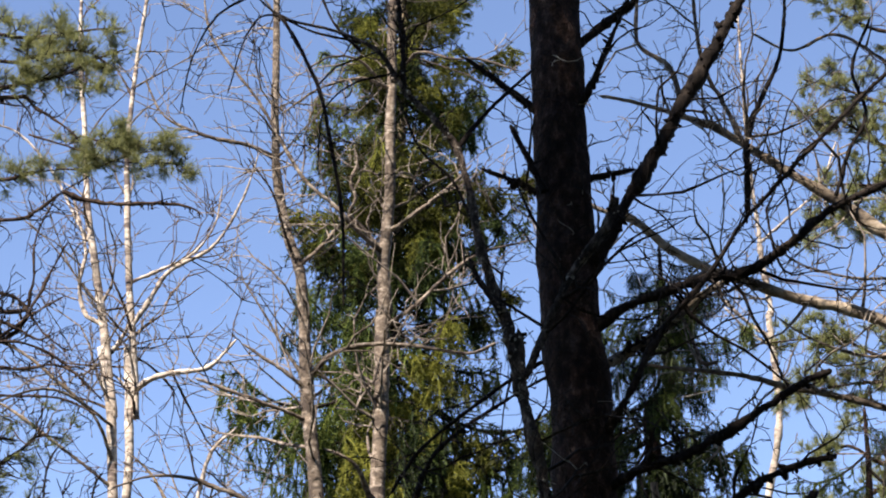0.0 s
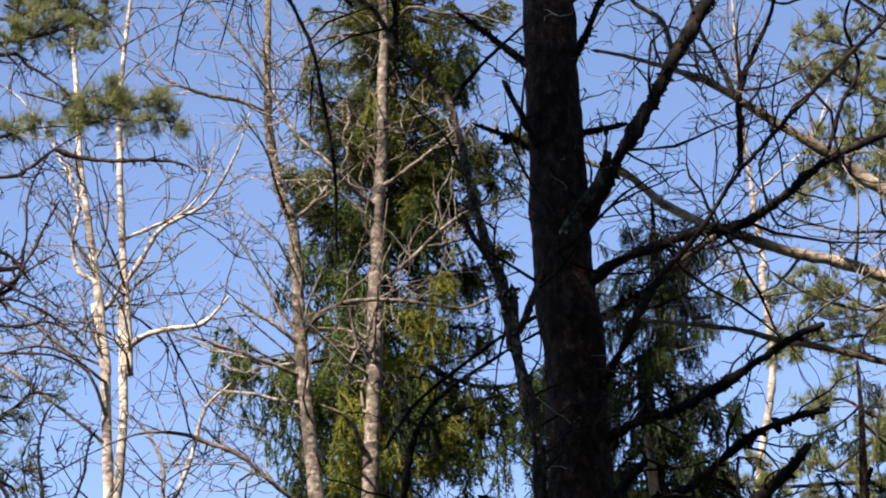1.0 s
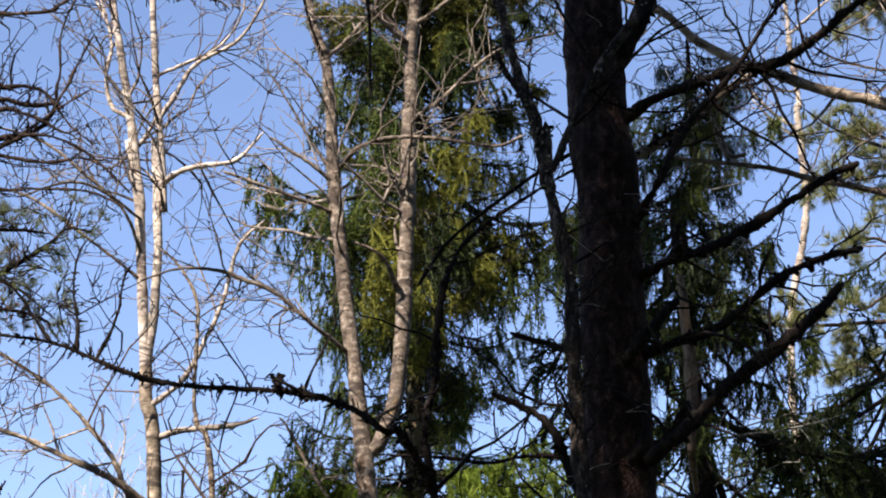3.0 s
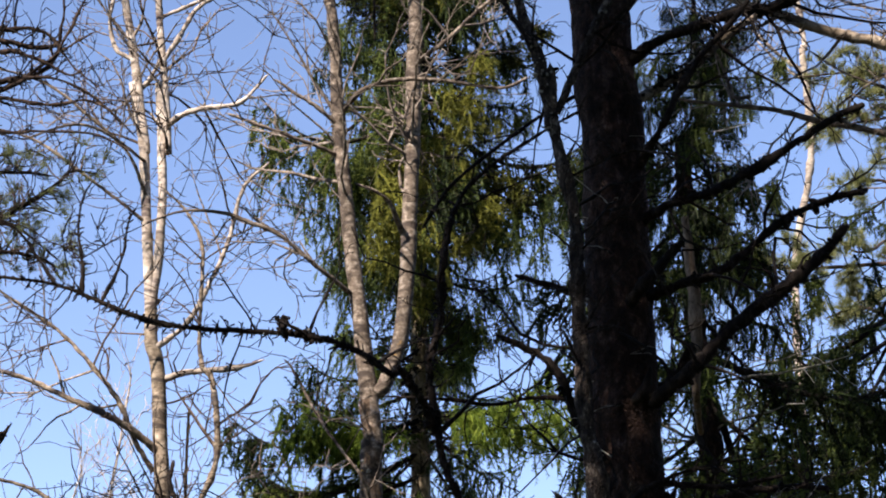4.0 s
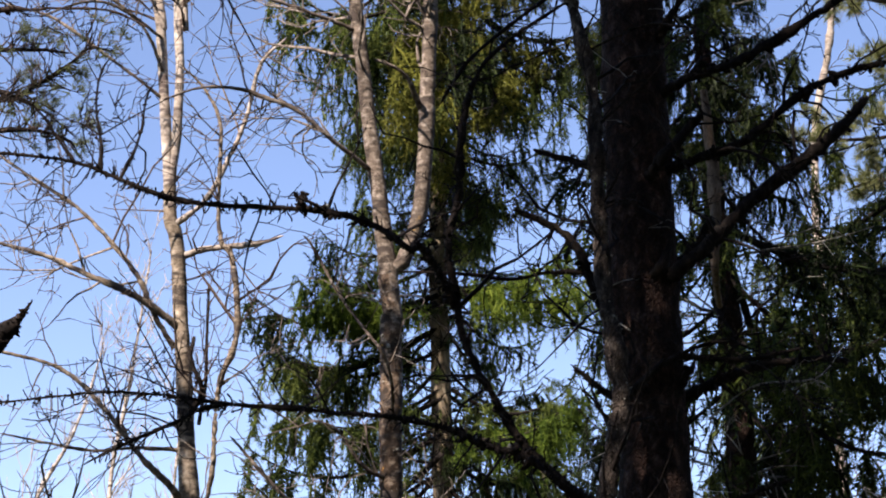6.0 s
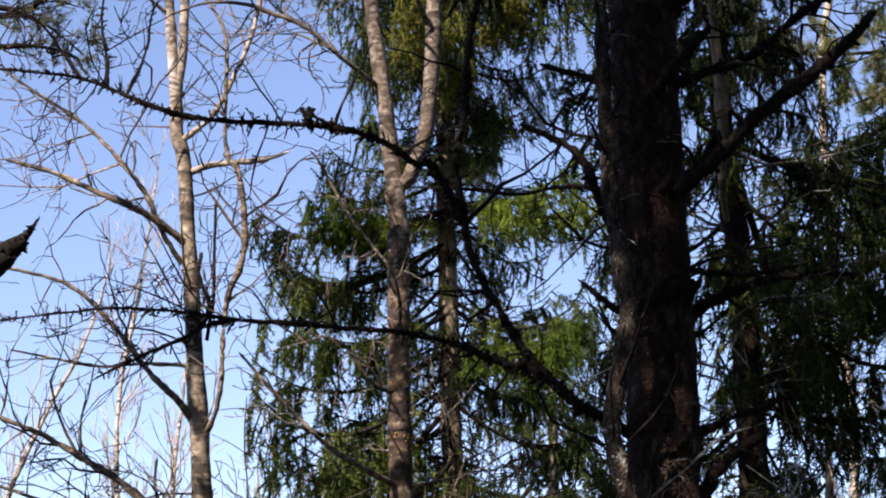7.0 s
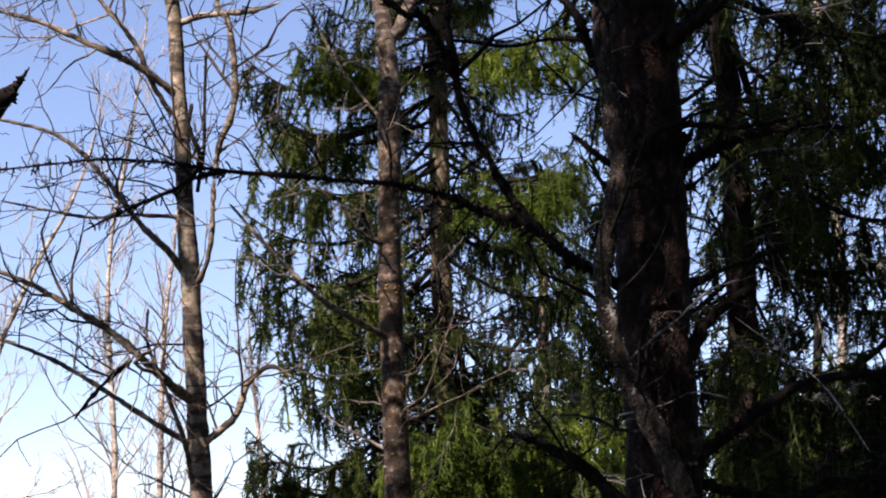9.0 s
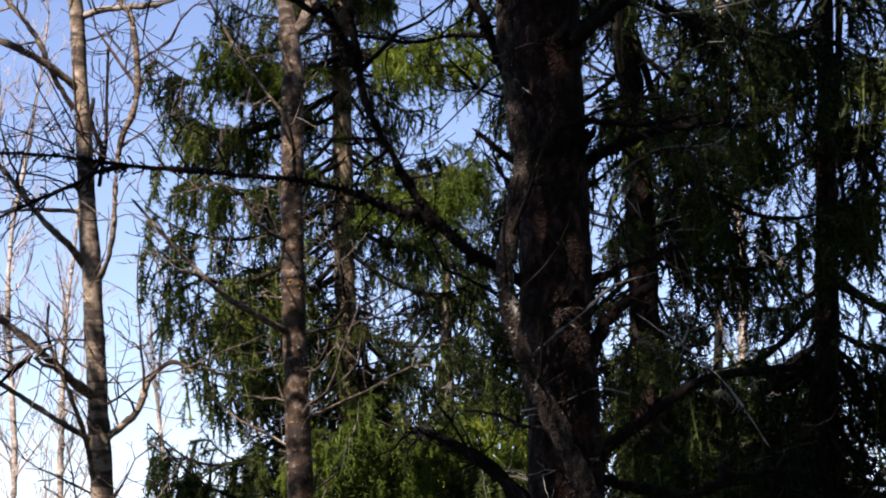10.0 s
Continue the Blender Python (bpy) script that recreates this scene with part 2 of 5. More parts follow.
def shoots(parents, rng, per_m, length, angle=(35, 75), up=0.15, start=0.25, k=7, wiggle=0.22, radius=0.5, floor=0.0012):
    """Side shoots from a list of (path, radii): returns (n, k, 3) paths and (n, k) radii."""
    paths, radii = [], []
    for path, rad in parents:
        seg = np.linalg.norm(np.diff(path, axis=0), axis=1).sum()
        n = rng.poisson(per_m * seg * (1 - start))
        if n == 0:
            continue
        u = start + (1 - start) * rng.random(n)
        i = np.minimum((u * (len(path) - 1)).astype(int), len(path) - 2)
        tan = unit(path[i + 1] - path[i])
        perp = unit(np.cross(tan, rng.normal(size=(n, 3))))
        a = np.radians(rng.uniform(*angle, n))[:, None]
        d = unit(tan * np.cos(a) + perp * np.sin(a) + np.array([0, 0, up]))
        ln = rng.uniform(*length, n) * (1.15 - 0.7 * u) * min(1.0, 0.35 + seg)
        p = [path[i]]
        for _ in range(k - 1):
            p.append(p[-1] + d * (ln / (k - 1))[:, None])
            d = unit(d + rng.normal(size=(n, 3)) * wiggle + np.array([0, 0, up * 0.5]))
        paths.append(np.stack(p, 1))
        r0 = np.minimum(np.maximum(rad[i] * radius, floor * 1.5), 0.004 + ln * 0.008)
        radii.append(np.maximum(r0[:, None] * np.linspace(1, 0.25, k), floor) * rng.uniform(0.75, 1.45, (n, k)))
    if not paths:
        return np.zeros((0, k, 3)), np.zeros((0, k))
    return np.vstack(paths), np.vstack(radii)


def twigs(tree, material, seed, levels=((3.0, (0.3, 1.0)), (5.0, (0.12, 0.45))), up=0.15, floor=0.0016, label="", parents=None, start=0.2, angle=(30, 75), wiggle=0.22, name="twig"):
    """Fine branching over all stems of a tree, joined into one part. Returns the last shoots."""
    rng = np.random.default_rng(seed)
    cur = parents if parents is not None else PATHS[tree.name]
    vs, fs, n, p = [], [], 0, None
    for per_m, length in levels:
        p, r = shoots(cur, rng, per_m, length, angle=angle, up=up, start=start, floor=floor, wiggle=wiggle)
        if not len(p):
            break
        v, f = tubes(p, r, 3)
        vs.append(v), fs.append(f + n)
        n += len(v)
        cur = list(zip(p, r))
    if vs:
        part(name, mesh_of(name, np.vstack(vs), np.vstack(fs), material), tree, label, kind="stuff")
    return cur


def lumps(tree, paths, material, seed, per_m=40.0, size=(0.004, 0.013), label="", name="lichen"):
    """Knobs of moss and lichen all along bare limbs, joined into one part."""
    rng = np.random.default_rng(seed)
    ico = np.array([(0, s * 1.0, t * 1.618) for s in (-1, 1) for t in (-1, 1)])
    ico = np.vstack([ico, ico[:, [2, 0, 1]], ico[:, [1, 2, 0]]]) / 1.9
    tri = [(a, b, c) for a, b, c in itertools.combinations(range(12), 3) if max(np.linalg.norm(ico[a] - ico[b]), np.linalg.norm(ico[b] - ico[c]), np.linalg.norm(ico[a] - ico[c])) < 1.1]
    tri = np.array([(a, b, c) if np.dot(np.cross(ico[b] - ico[a], ico[c] - ico[a]), ico[a]) > 0 else (a, c, b) for a, b, c in tri])
    vs = []
    for path, rad in paths:
        n = rng.poisson(per_m * np.linalg.norm(np.diff(path, axis=0), axis=1).sum())
        i = rng.integers(0, len(path) - 1, n)
        clump = np.array([0.6 + 0.9 * max(0, noise.noise(Vector(path[k] * 6))) * 2 for k in i])
        out = unit(np.cross(path[i + 1] - path[i], rng.normal(size=(n, 3))))
        r = rng.uniform(*size, n) ** 1.5 / size[1] ** 0.5 * clump * np.clip(rad[i] / 0.014, 0.4, 1.3)
        c = path[i] + (path[i + 1] - path[i]) * rng.random((n, 1)) + out * (rad[i] * 0.9 + r * 0.3)[:, None]
        shape = ico[None] * rng.uniform(0.6, 1.3, (n, 12, 1)) * r[:, None, None]
        shape = shape + out[:, None] * np.sum(shape * out[:, None], -1, keepdims=True) * rng.uniform(0, 1.5, (n, 1, 1))
        vs.append((c[:, None] + shape).reshape(-1, 3))
    v = np.vstack(vs)
    f = (np.arange(len(v) // 12)[:, None, None] * 12 + tri[None]).reshape(-1, 3)
    part(name, mesh_of(name, v, f, material), tree, label, kind="stuff")


def needle_blades(origin, direction, length, width, rng):
    """One slim triangle for each needle."""
    side = unit(np.cross(direction, rng.normal(size=direction.shape))) * (width / 2)
    v = np.stack([origin - side, origin + side, origin + direction * length], 1).reshape(-1, 3)
    return v, np.arange(len(v)).reshape(-1, 3)


def needled(paths, rng, spacing, length, width, forward=0.55):
    """Needles all round many shoots: paths (n, k, 3)."""
    n, k, _ = paths.shape
    total = np.linalg.norm(np.diff(paths, axis=1), axis=2).sum(1)
    count = max(4, int(total.mean() / spacing))
    u = (rng.random((n, count)) * 0.99) * (k - 1)
    i = u.astype(int)
    w = (u - i)[..., None]
    rows = np.arange(n)[:, None]
    a, b = paths[rows, i], paths[rows, i + 1]
    o = (a * (1 - w) + b * w).reshape(-1, 3)
    t = unit(b - a).reshape(-1, 3)
    d = unit(t * forward + unit(np.cross(t, rng.normal(size=t.shape))))
    return needle_blades(o, d, length * rng.uniform(0.7, 1.2, (len(o), 1)), width, rng)


def spruce_bough(seed, length, droop, curtain, material, spacing=0.0072, needle=(0.032, 0.0076), lift=0.25, thick=1.0, body=0.0055, bushy=0.0, rough_wood=False):
    """A spruce bough along +x: wood mesh and needle mesh, with curtains of hanging shoots."""
    rng = np.random.default_rng(seed)
    s = np.linspace(0, 1, 16)
    main = np.stack([s * length, 0.06 * length * np.sin(s * 3 + rng.uniform(0, 6)), -droop * length * np.sin(s * 2.0) + lift * length * s ** 3], 1)
    mr = np.linspace(0.016, 0.003, 16) * (0.5 + 0.5 * length)
    # flat side branches
    n = max(6, int(length * 24 * thick))
    u = rng.uniform(0.12, 0.98, n)
    i = (u * 14.99).astype(int)
    side = np.where(rng.random(n) < 0.5, -1.0, 1.0)
    d = unit(np.stack([np.full(n, 0.75), side * rng.uniform(0.5, 1.1, n), rng.uniform(-0.35, 0.1 + 0.3 * bushy, n)], 1))
    ln = (0.12 + 0.42 * length * (1 - u) ** 0.8 * rng.uniform(0.5, 1.1, n)) * 0.8
    p = [main[i]]
    for _ in range(6):
        p.append(p[-1] + d * (ln / 6)[:, None])
        d = unit(d + np.array([0, 0, -0.10 * (1 - bushy)]) + rng.normal(size=(n, 3)) * 0.08)
    sp = np.stack(p, 1)
    sr = np.linspace(0.005, 0.0016, 4)[None] * np.ones((n, 1))
    # hanging shoots, each with a few side shoots of its own
    hang = np.array([0.15 + 0.5 * bushy, 0.0, -1.0 + 0.7 * bushy])
    src = [main[4:]] * int(8 * thick) + [q for q in sp for _ in range(3 if bushy else 2)]
    hp = []

    def shoot(c, dd, l):
        dd = dd / np.linalg.norm(dd)
        row = [c]
        for _ in range(3):
            row.append(row[-1] + dd * l / 3)
            dd = dd + rng.normal(size=3) * 0.09 + np.array([0, 0, -0.22 * (1 - bushy)])
            dd = dd / np.linalg.norm(dd)
        hp.append(row)

    for q in src:
        l = rng.uniform(0.05, 0.23) * curtain
        spread = 0.16 + 0.42 * bushy
        shoot(q[rng.integers(1, len(q))], hang + rng.normal(size=3) * np.array([spread, spread, 0.12]), l)
        stem = hp[-1]
        for k in () if rough_wood else (1, 2)[:1 + int(l > 0.12)]:
            shoot(stem[k], np.array([rng.normal() * (0.6 + 0.3 * bushy), rng.normal() * (0.6 + 0.3 * bushy), -1.0 + 0.6 * bushy]), max(0.05, 0.5 * l))
    hp = np.array(hp)
    vs, fs, m = [], [], 0
    wooden = [tubes(main[::3][None], mr[::3][None], 4)] if rough_wood else [tubes(main[None], mr[None], 6), tubes(sp[:, ::2], sr, 3)]
    for v, f in wooden:
        vs.append(v), fs.append(f + m)
        m += len(v)
    wood = mesh_of("bough", np.vstack(vs), np.vstack(fs), TWIG_DARK)
    v1, f1 = needled(hp, rng, spacing, *needle)
    v2, f2 = needled(sp, rng, spacing * 0.9, *needle)
    v3, f3 = needled(main[None, 5:], rng, spacing * 0.6, *needle)
    # the close-set inner needles of each shoot
    v4, f4 = tubes(hp[:, [0, 1, 3]], body * np.array([0.6, 1.0, 0.2])[None] * rng.uniform(0.45, 1.35, (len(hp), 3)), 3)
    v5, f5 = tubes(sp[:, ::2], body * np.array([0.5, 0.9, 0.9, 0.3])[None] * rng.uniform(0.5, 1.2, (n, 4)), 3)
    blocks, faces, m = [], [], 0
    for v, f in ((v1, f1), (v2, f2), (v3, f3), (v4, f4), (v5, f5)):
        for g in ([f] if f.shape[1] == 3 else [f[:, [0, 1, 2]], f[:, [0, 2, 3]]]):
            faces.append(g + m)
        blocks.append(v)
        m += len(v)
    leaf = mesh_of("foliage", np.vstack(blocks), np.vstack(faces), material, False)
    return wood, leaf


def add_bough(tree, meshes, m):
    wood, leaf = meshes
    a = new("bough", wood)
    a.parent, a.matrix_parent_inverse = tree, tree.matrix_world.inverted()
    a.matrix_basis = m
    b = tagged(new("foliage", leaf), kind="stuff")
    b.parent = a
    return a


def crown(tree, axis, z0, z1, reach, kinds, per_m, seed, vary=(0.5, 1.2), bare=(), far_kinds=None):
    """Boughs round a stem between two heights; axis(z) gives the stem's place, reach(z) the boughs' length."""
    rng = np.random.default_rng(seed)
    z, a = z0, rng.uniform(0, 6.28)
    while z < z1:
        a += 2.4 + rng.normal() * 0.35
        r = reach(z) * rng.uniform(*vary)
        if any(lo < z < hi and math.sin(a) < side for lo, hi, side in bare):
            r *= 0.3
        use = far_kinds if far_kinds and math.sin(a) > 0.25 else kinds
        kind = use[rng.integers(len(use))]
        x, y = axis(z)
        add_bough(tree, kind, pose(x, y, z, rng.normal() * 8, rng.normal() * 7, math.degrees(a)) @ Matrix.Scale(r, 4))
        z += rng.uniform(0.6, 1.4) / per_m


def tufts(tree, ends, seed, count=46, length=0.06, width=0.0036, material=None, span=0.12, keep=1.0, name="foliage"):
    """Brushes of long pine needles round the ends of shoots."""
    rng = np.random.default_rng(seed)
    tips = [p for p, _ in ends if rng.random() < keep]
    if not tips:
        return
    seg = np.stack([p[-3:] for p in tips])
    last = seg[:, -1:] + unit(seg[:, -1:] - seg[:, -2:-1]) * span * 0.4
    seg = np.concatenate([seg, last], 1)
    n = len(seg)
    u = rng.random((n, count)) * 2.99
    i = u.astype(int)
    w = (u - i)[..., None]
    rows = np.arange(n)[:, None]
    a, b = seg[rows, i], seg[rows, i + 1]
    o = (a * (1 - w) + b * w).reshape(-1, 3)
    t = unit(b - a).reshape(-1, 3)
    d = unit(t * 0.9 + unit(np.cross(t, rng.normal(size=t.shape))) + np.array([0, 0, 0.15]))
    v, f = needle_blades(o, d, length * rng.uniform(0.7, 1.2, (len(o), 1)), width, rng)
    part(name, mesh_of(name, v, f, material or PINE_NEEDLES, False), tree, kind="stuff")


ORANGE = bark("orange_lichen", (0.20, 0.11, 0.025), (0.46, 0.26, 0.05), (0.62, 0.40, 0.10), 60, (1, 1, 1), lump=0.006)


# ---- ground ----
def forest_floor():
    m, nt, coord, bsdf = base("forest_floor", 0.95)
    fine = noise_node(nt, coord, 9.0, 8.0, 0.7)
    col = ramp(nt, ((0.35, (0.012, 0.008, 0.005)), (0.5, (0.045, 0.030, 0.018)), (0.68, (0.11, 0.075, 0.045))))
    nt.links.new(fine, col.inputs[0])
    broad = noise_node(nt, coord, 0.9, 6.0, 0.65)
    where = ramp(nt, ((0.44, (0, 0, 0)), (0.56, (1, 1, 1))))
    nt.links.new(broad, where.inputs[0])
    moss = ramp(nt, ((0.35, (0.012, 0.020, 0.005)), (0.55, (0.035, 0.055, 0.012)), (0.75, (0.075, 0.095, 0.022))))
    nt.links.new(noise_node(nt, coord, 24.0, 6.0, 0.7), moss.inputs[0])
    nt.links.new(mix(nt, where.outputs[0], col.outputs[0], moss.outputs[0]), bsdf.inputs["Base Color"])
    bump(nt, bsdf, fine, 1.0, 0.05)
    e = np.concatenate([-np.geomspace(3000, 30, 14), np.linspace(-28, 28, 57), np.geomspace(30, 3000, 14)])
    x, y = np.meshgrid(e, e, indexing="ij")
    z = np.array([noise.noise(Vector((a * 0.35, b * 0.35, 0))) * 0.12 if abs(a) < 29 and abs(b) < 29 else 0.0 for a, b in zip(x.ravel(), y.ravel())])
    n = len(e)
    i, j = np.meshgrid(np.arange(n - 1), np.arange(n - 1), indexing="ij")
    quads = np.stack([i * n + j, (i + 1) * n + j, (i + 1) * n + j + 1, i * n + j + 1], -1).reshape(-1, 4)
    me = mesh_of("ground", np.stack([x.ravel(), y.ravel(), z], 1), quads, m)
    tagged(new("ground", me), "brown forest floor with moss and needle litter", "ground", kind="structure")


forest_floor()

# ---- the big dead-limbed spruce ----
spruce = thing("spruce_tree", (0.83, 11.00, 0), "tall shaded spruce with scaly grey-brown bark and bare dead limbs")
TOP = (0.60, 11.00, 9.91)
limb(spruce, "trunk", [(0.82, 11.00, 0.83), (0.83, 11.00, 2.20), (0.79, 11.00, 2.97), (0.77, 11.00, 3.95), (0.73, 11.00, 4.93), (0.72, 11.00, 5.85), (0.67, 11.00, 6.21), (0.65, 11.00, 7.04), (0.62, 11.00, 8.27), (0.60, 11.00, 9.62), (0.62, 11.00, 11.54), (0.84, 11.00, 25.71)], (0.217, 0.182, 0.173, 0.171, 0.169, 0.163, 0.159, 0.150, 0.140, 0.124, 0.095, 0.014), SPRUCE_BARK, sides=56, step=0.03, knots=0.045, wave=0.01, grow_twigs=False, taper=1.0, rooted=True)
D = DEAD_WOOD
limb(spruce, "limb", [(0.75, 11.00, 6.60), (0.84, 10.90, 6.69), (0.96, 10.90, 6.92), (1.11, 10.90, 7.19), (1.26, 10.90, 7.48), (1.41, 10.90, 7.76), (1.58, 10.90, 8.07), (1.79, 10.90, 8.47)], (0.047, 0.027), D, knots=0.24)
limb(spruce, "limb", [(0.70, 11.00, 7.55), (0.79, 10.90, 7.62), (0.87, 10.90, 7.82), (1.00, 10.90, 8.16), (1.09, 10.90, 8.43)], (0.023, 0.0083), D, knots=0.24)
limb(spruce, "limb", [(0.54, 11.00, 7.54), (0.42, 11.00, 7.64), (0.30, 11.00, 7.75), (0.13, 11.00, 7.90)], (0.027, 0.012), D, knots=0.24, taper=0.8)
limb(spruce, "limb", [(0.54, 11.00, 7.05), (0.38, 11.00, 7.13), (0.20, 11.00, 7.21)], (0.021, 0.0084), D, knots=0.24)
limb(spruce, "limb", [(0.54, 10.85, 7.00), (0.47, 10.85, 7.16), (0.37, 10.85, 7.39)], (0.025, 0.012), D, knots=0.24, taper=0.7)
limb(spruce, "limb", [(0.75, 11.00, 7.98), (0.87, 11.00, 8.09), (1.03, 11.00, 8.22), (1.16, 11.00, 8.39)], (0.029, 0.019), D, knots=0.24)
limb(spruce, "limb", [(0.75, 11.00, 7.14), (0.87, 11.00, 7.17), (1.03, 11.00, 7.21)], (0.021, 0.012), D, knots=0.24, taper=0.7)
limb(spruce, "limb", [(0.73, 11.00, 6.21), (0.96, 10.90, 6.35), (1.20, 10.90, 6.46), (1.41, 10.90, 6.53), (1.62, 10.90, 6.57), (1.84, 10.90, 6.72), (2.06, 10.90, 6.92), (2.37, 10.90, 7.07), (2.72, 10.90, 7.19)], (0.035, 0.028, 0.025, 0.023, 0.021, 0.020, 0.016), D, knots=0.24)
# lighter bark than the neighbouring limbs, standing in for sun on this one
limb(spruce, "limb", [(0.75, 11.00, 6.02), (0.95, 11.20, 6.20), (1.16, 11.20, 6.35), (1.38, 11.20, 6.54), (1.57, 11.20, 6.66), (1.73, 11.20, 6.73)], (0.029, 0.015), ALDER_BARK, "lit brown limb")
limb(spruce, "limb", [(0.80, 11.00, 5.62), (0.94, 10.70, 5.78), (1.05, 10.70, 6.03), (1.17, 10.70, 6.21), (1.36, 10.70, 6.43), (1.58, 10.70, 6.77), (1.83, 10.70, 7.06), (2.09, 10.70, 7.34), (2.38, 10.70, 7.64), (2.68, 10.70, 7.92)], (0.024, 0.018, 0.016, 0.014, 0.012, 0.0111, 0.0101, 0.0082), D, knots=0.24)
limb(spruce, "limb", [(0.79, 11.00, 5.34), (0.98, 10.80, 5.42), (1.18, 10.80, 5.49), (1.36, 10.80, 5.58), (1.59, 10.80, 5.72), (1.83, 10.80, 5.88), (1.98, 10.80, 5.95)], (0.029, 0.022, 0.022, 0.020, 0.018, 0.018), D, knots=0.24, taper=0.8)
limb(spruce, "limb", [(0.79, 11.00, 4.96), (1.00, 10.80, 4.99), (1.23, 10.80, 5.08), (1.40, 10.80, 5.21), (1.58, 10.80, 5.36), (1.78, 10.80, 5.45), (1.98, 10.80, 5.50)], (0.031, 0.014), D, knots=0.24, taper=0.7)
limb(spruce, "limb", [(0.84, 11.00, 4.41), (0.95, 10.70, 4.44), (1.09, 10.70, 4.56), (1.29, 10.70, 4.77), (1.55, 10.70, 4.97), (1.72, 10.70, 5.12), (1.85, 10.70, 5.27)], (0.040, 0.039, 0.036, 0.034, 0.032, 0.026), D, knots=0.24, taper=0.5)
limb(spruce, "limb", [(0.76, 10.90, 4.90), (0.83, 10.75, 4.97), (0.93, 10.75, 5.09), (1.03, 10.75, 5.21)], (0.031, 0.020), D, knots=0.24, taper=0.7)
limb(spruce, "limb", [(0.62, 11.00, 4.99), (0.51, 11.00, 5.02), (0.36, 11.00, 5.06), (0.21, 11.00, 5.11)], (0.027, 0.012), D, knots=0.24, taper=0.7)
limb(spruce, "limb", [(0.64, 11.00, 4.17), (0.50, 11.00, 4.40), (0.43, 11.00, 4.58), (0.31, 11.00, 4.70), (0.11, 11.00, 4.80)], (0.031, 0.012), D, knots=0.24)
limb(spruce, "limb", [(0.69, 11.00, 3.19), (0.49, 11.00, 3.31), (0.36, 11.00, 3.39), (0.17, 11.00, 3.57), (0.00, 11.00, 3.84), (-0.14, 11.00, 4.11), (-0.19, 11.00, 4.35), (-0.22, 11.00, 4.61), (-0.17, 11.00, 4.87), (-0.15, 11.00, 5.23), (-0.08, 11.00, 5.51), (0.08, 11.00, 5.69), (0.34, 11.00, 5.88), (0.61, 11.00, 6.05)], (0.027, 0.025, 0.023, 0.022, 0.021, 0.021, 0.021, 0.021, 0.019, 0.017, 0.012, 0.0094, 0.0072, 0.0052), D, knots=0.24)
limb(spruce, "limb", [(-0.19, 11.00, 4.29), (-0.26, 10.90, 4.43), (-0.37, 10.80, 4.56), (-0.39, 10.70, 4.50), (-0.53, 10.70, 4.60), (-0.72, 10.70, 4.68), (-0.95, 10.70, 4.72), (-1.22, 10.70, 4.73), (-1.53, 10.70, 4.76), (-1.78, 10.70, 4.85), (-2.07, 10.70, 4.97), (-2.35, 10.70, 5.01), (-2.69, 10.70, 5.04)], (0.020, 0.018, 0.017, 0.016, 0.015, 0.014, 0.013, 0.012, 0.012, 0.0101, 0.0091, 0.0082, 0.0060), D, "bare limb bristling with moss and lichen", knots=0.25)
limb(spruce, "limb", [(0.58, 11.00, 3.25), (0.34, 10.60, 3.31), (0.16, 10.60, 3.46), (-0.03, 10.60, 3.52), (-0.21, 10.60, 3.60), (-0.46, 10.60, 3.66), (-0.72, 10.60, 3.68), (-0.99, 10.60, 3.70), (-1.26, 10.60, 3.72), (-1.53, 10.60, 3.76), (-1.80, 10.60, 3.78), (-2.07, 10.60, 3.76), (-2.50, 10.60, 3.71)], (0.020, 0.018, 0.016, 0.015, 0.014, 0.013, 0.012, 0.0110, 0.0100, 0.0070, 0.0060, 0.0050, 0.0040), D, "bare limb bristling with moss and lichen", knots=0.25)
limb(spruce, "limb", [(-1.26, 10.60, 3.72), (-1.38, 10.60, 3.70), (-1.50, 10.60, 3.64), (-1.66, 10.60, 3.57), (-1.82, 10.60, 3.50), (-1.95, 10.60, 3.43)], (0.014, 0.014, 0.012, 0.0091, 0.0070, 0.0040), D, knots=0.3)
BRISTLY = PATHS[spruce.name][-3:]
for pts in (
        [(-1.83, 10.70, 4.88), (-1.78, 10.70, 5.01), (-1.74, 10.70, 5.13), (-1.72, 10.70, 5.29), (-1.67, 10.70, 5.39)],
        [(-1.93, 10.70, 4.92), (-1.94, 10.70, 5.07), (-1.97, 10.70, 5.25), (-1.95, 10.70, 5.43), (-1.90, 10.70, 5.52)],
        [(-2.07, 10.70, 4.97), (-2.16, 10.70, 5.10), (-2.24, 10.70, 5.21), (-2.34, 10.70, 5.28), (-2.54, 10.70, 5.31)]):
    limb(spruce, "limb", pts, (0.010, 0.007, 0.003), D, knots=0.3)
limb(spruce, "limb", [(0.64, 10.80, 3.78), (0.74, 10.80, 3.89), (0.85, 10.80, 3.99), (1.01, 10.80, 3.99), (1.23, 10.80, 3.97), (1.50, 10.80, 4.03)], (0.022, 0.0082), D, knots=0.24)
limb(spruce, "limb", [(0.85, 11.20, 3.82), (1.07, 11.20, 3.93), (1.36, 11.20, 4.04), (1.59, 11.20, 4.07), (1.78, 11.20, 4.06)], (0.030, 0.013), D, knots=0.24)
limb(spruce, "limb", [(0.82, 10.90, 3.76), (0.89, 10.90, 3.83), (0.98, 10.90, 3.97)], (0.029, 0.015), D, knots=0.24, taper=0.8)
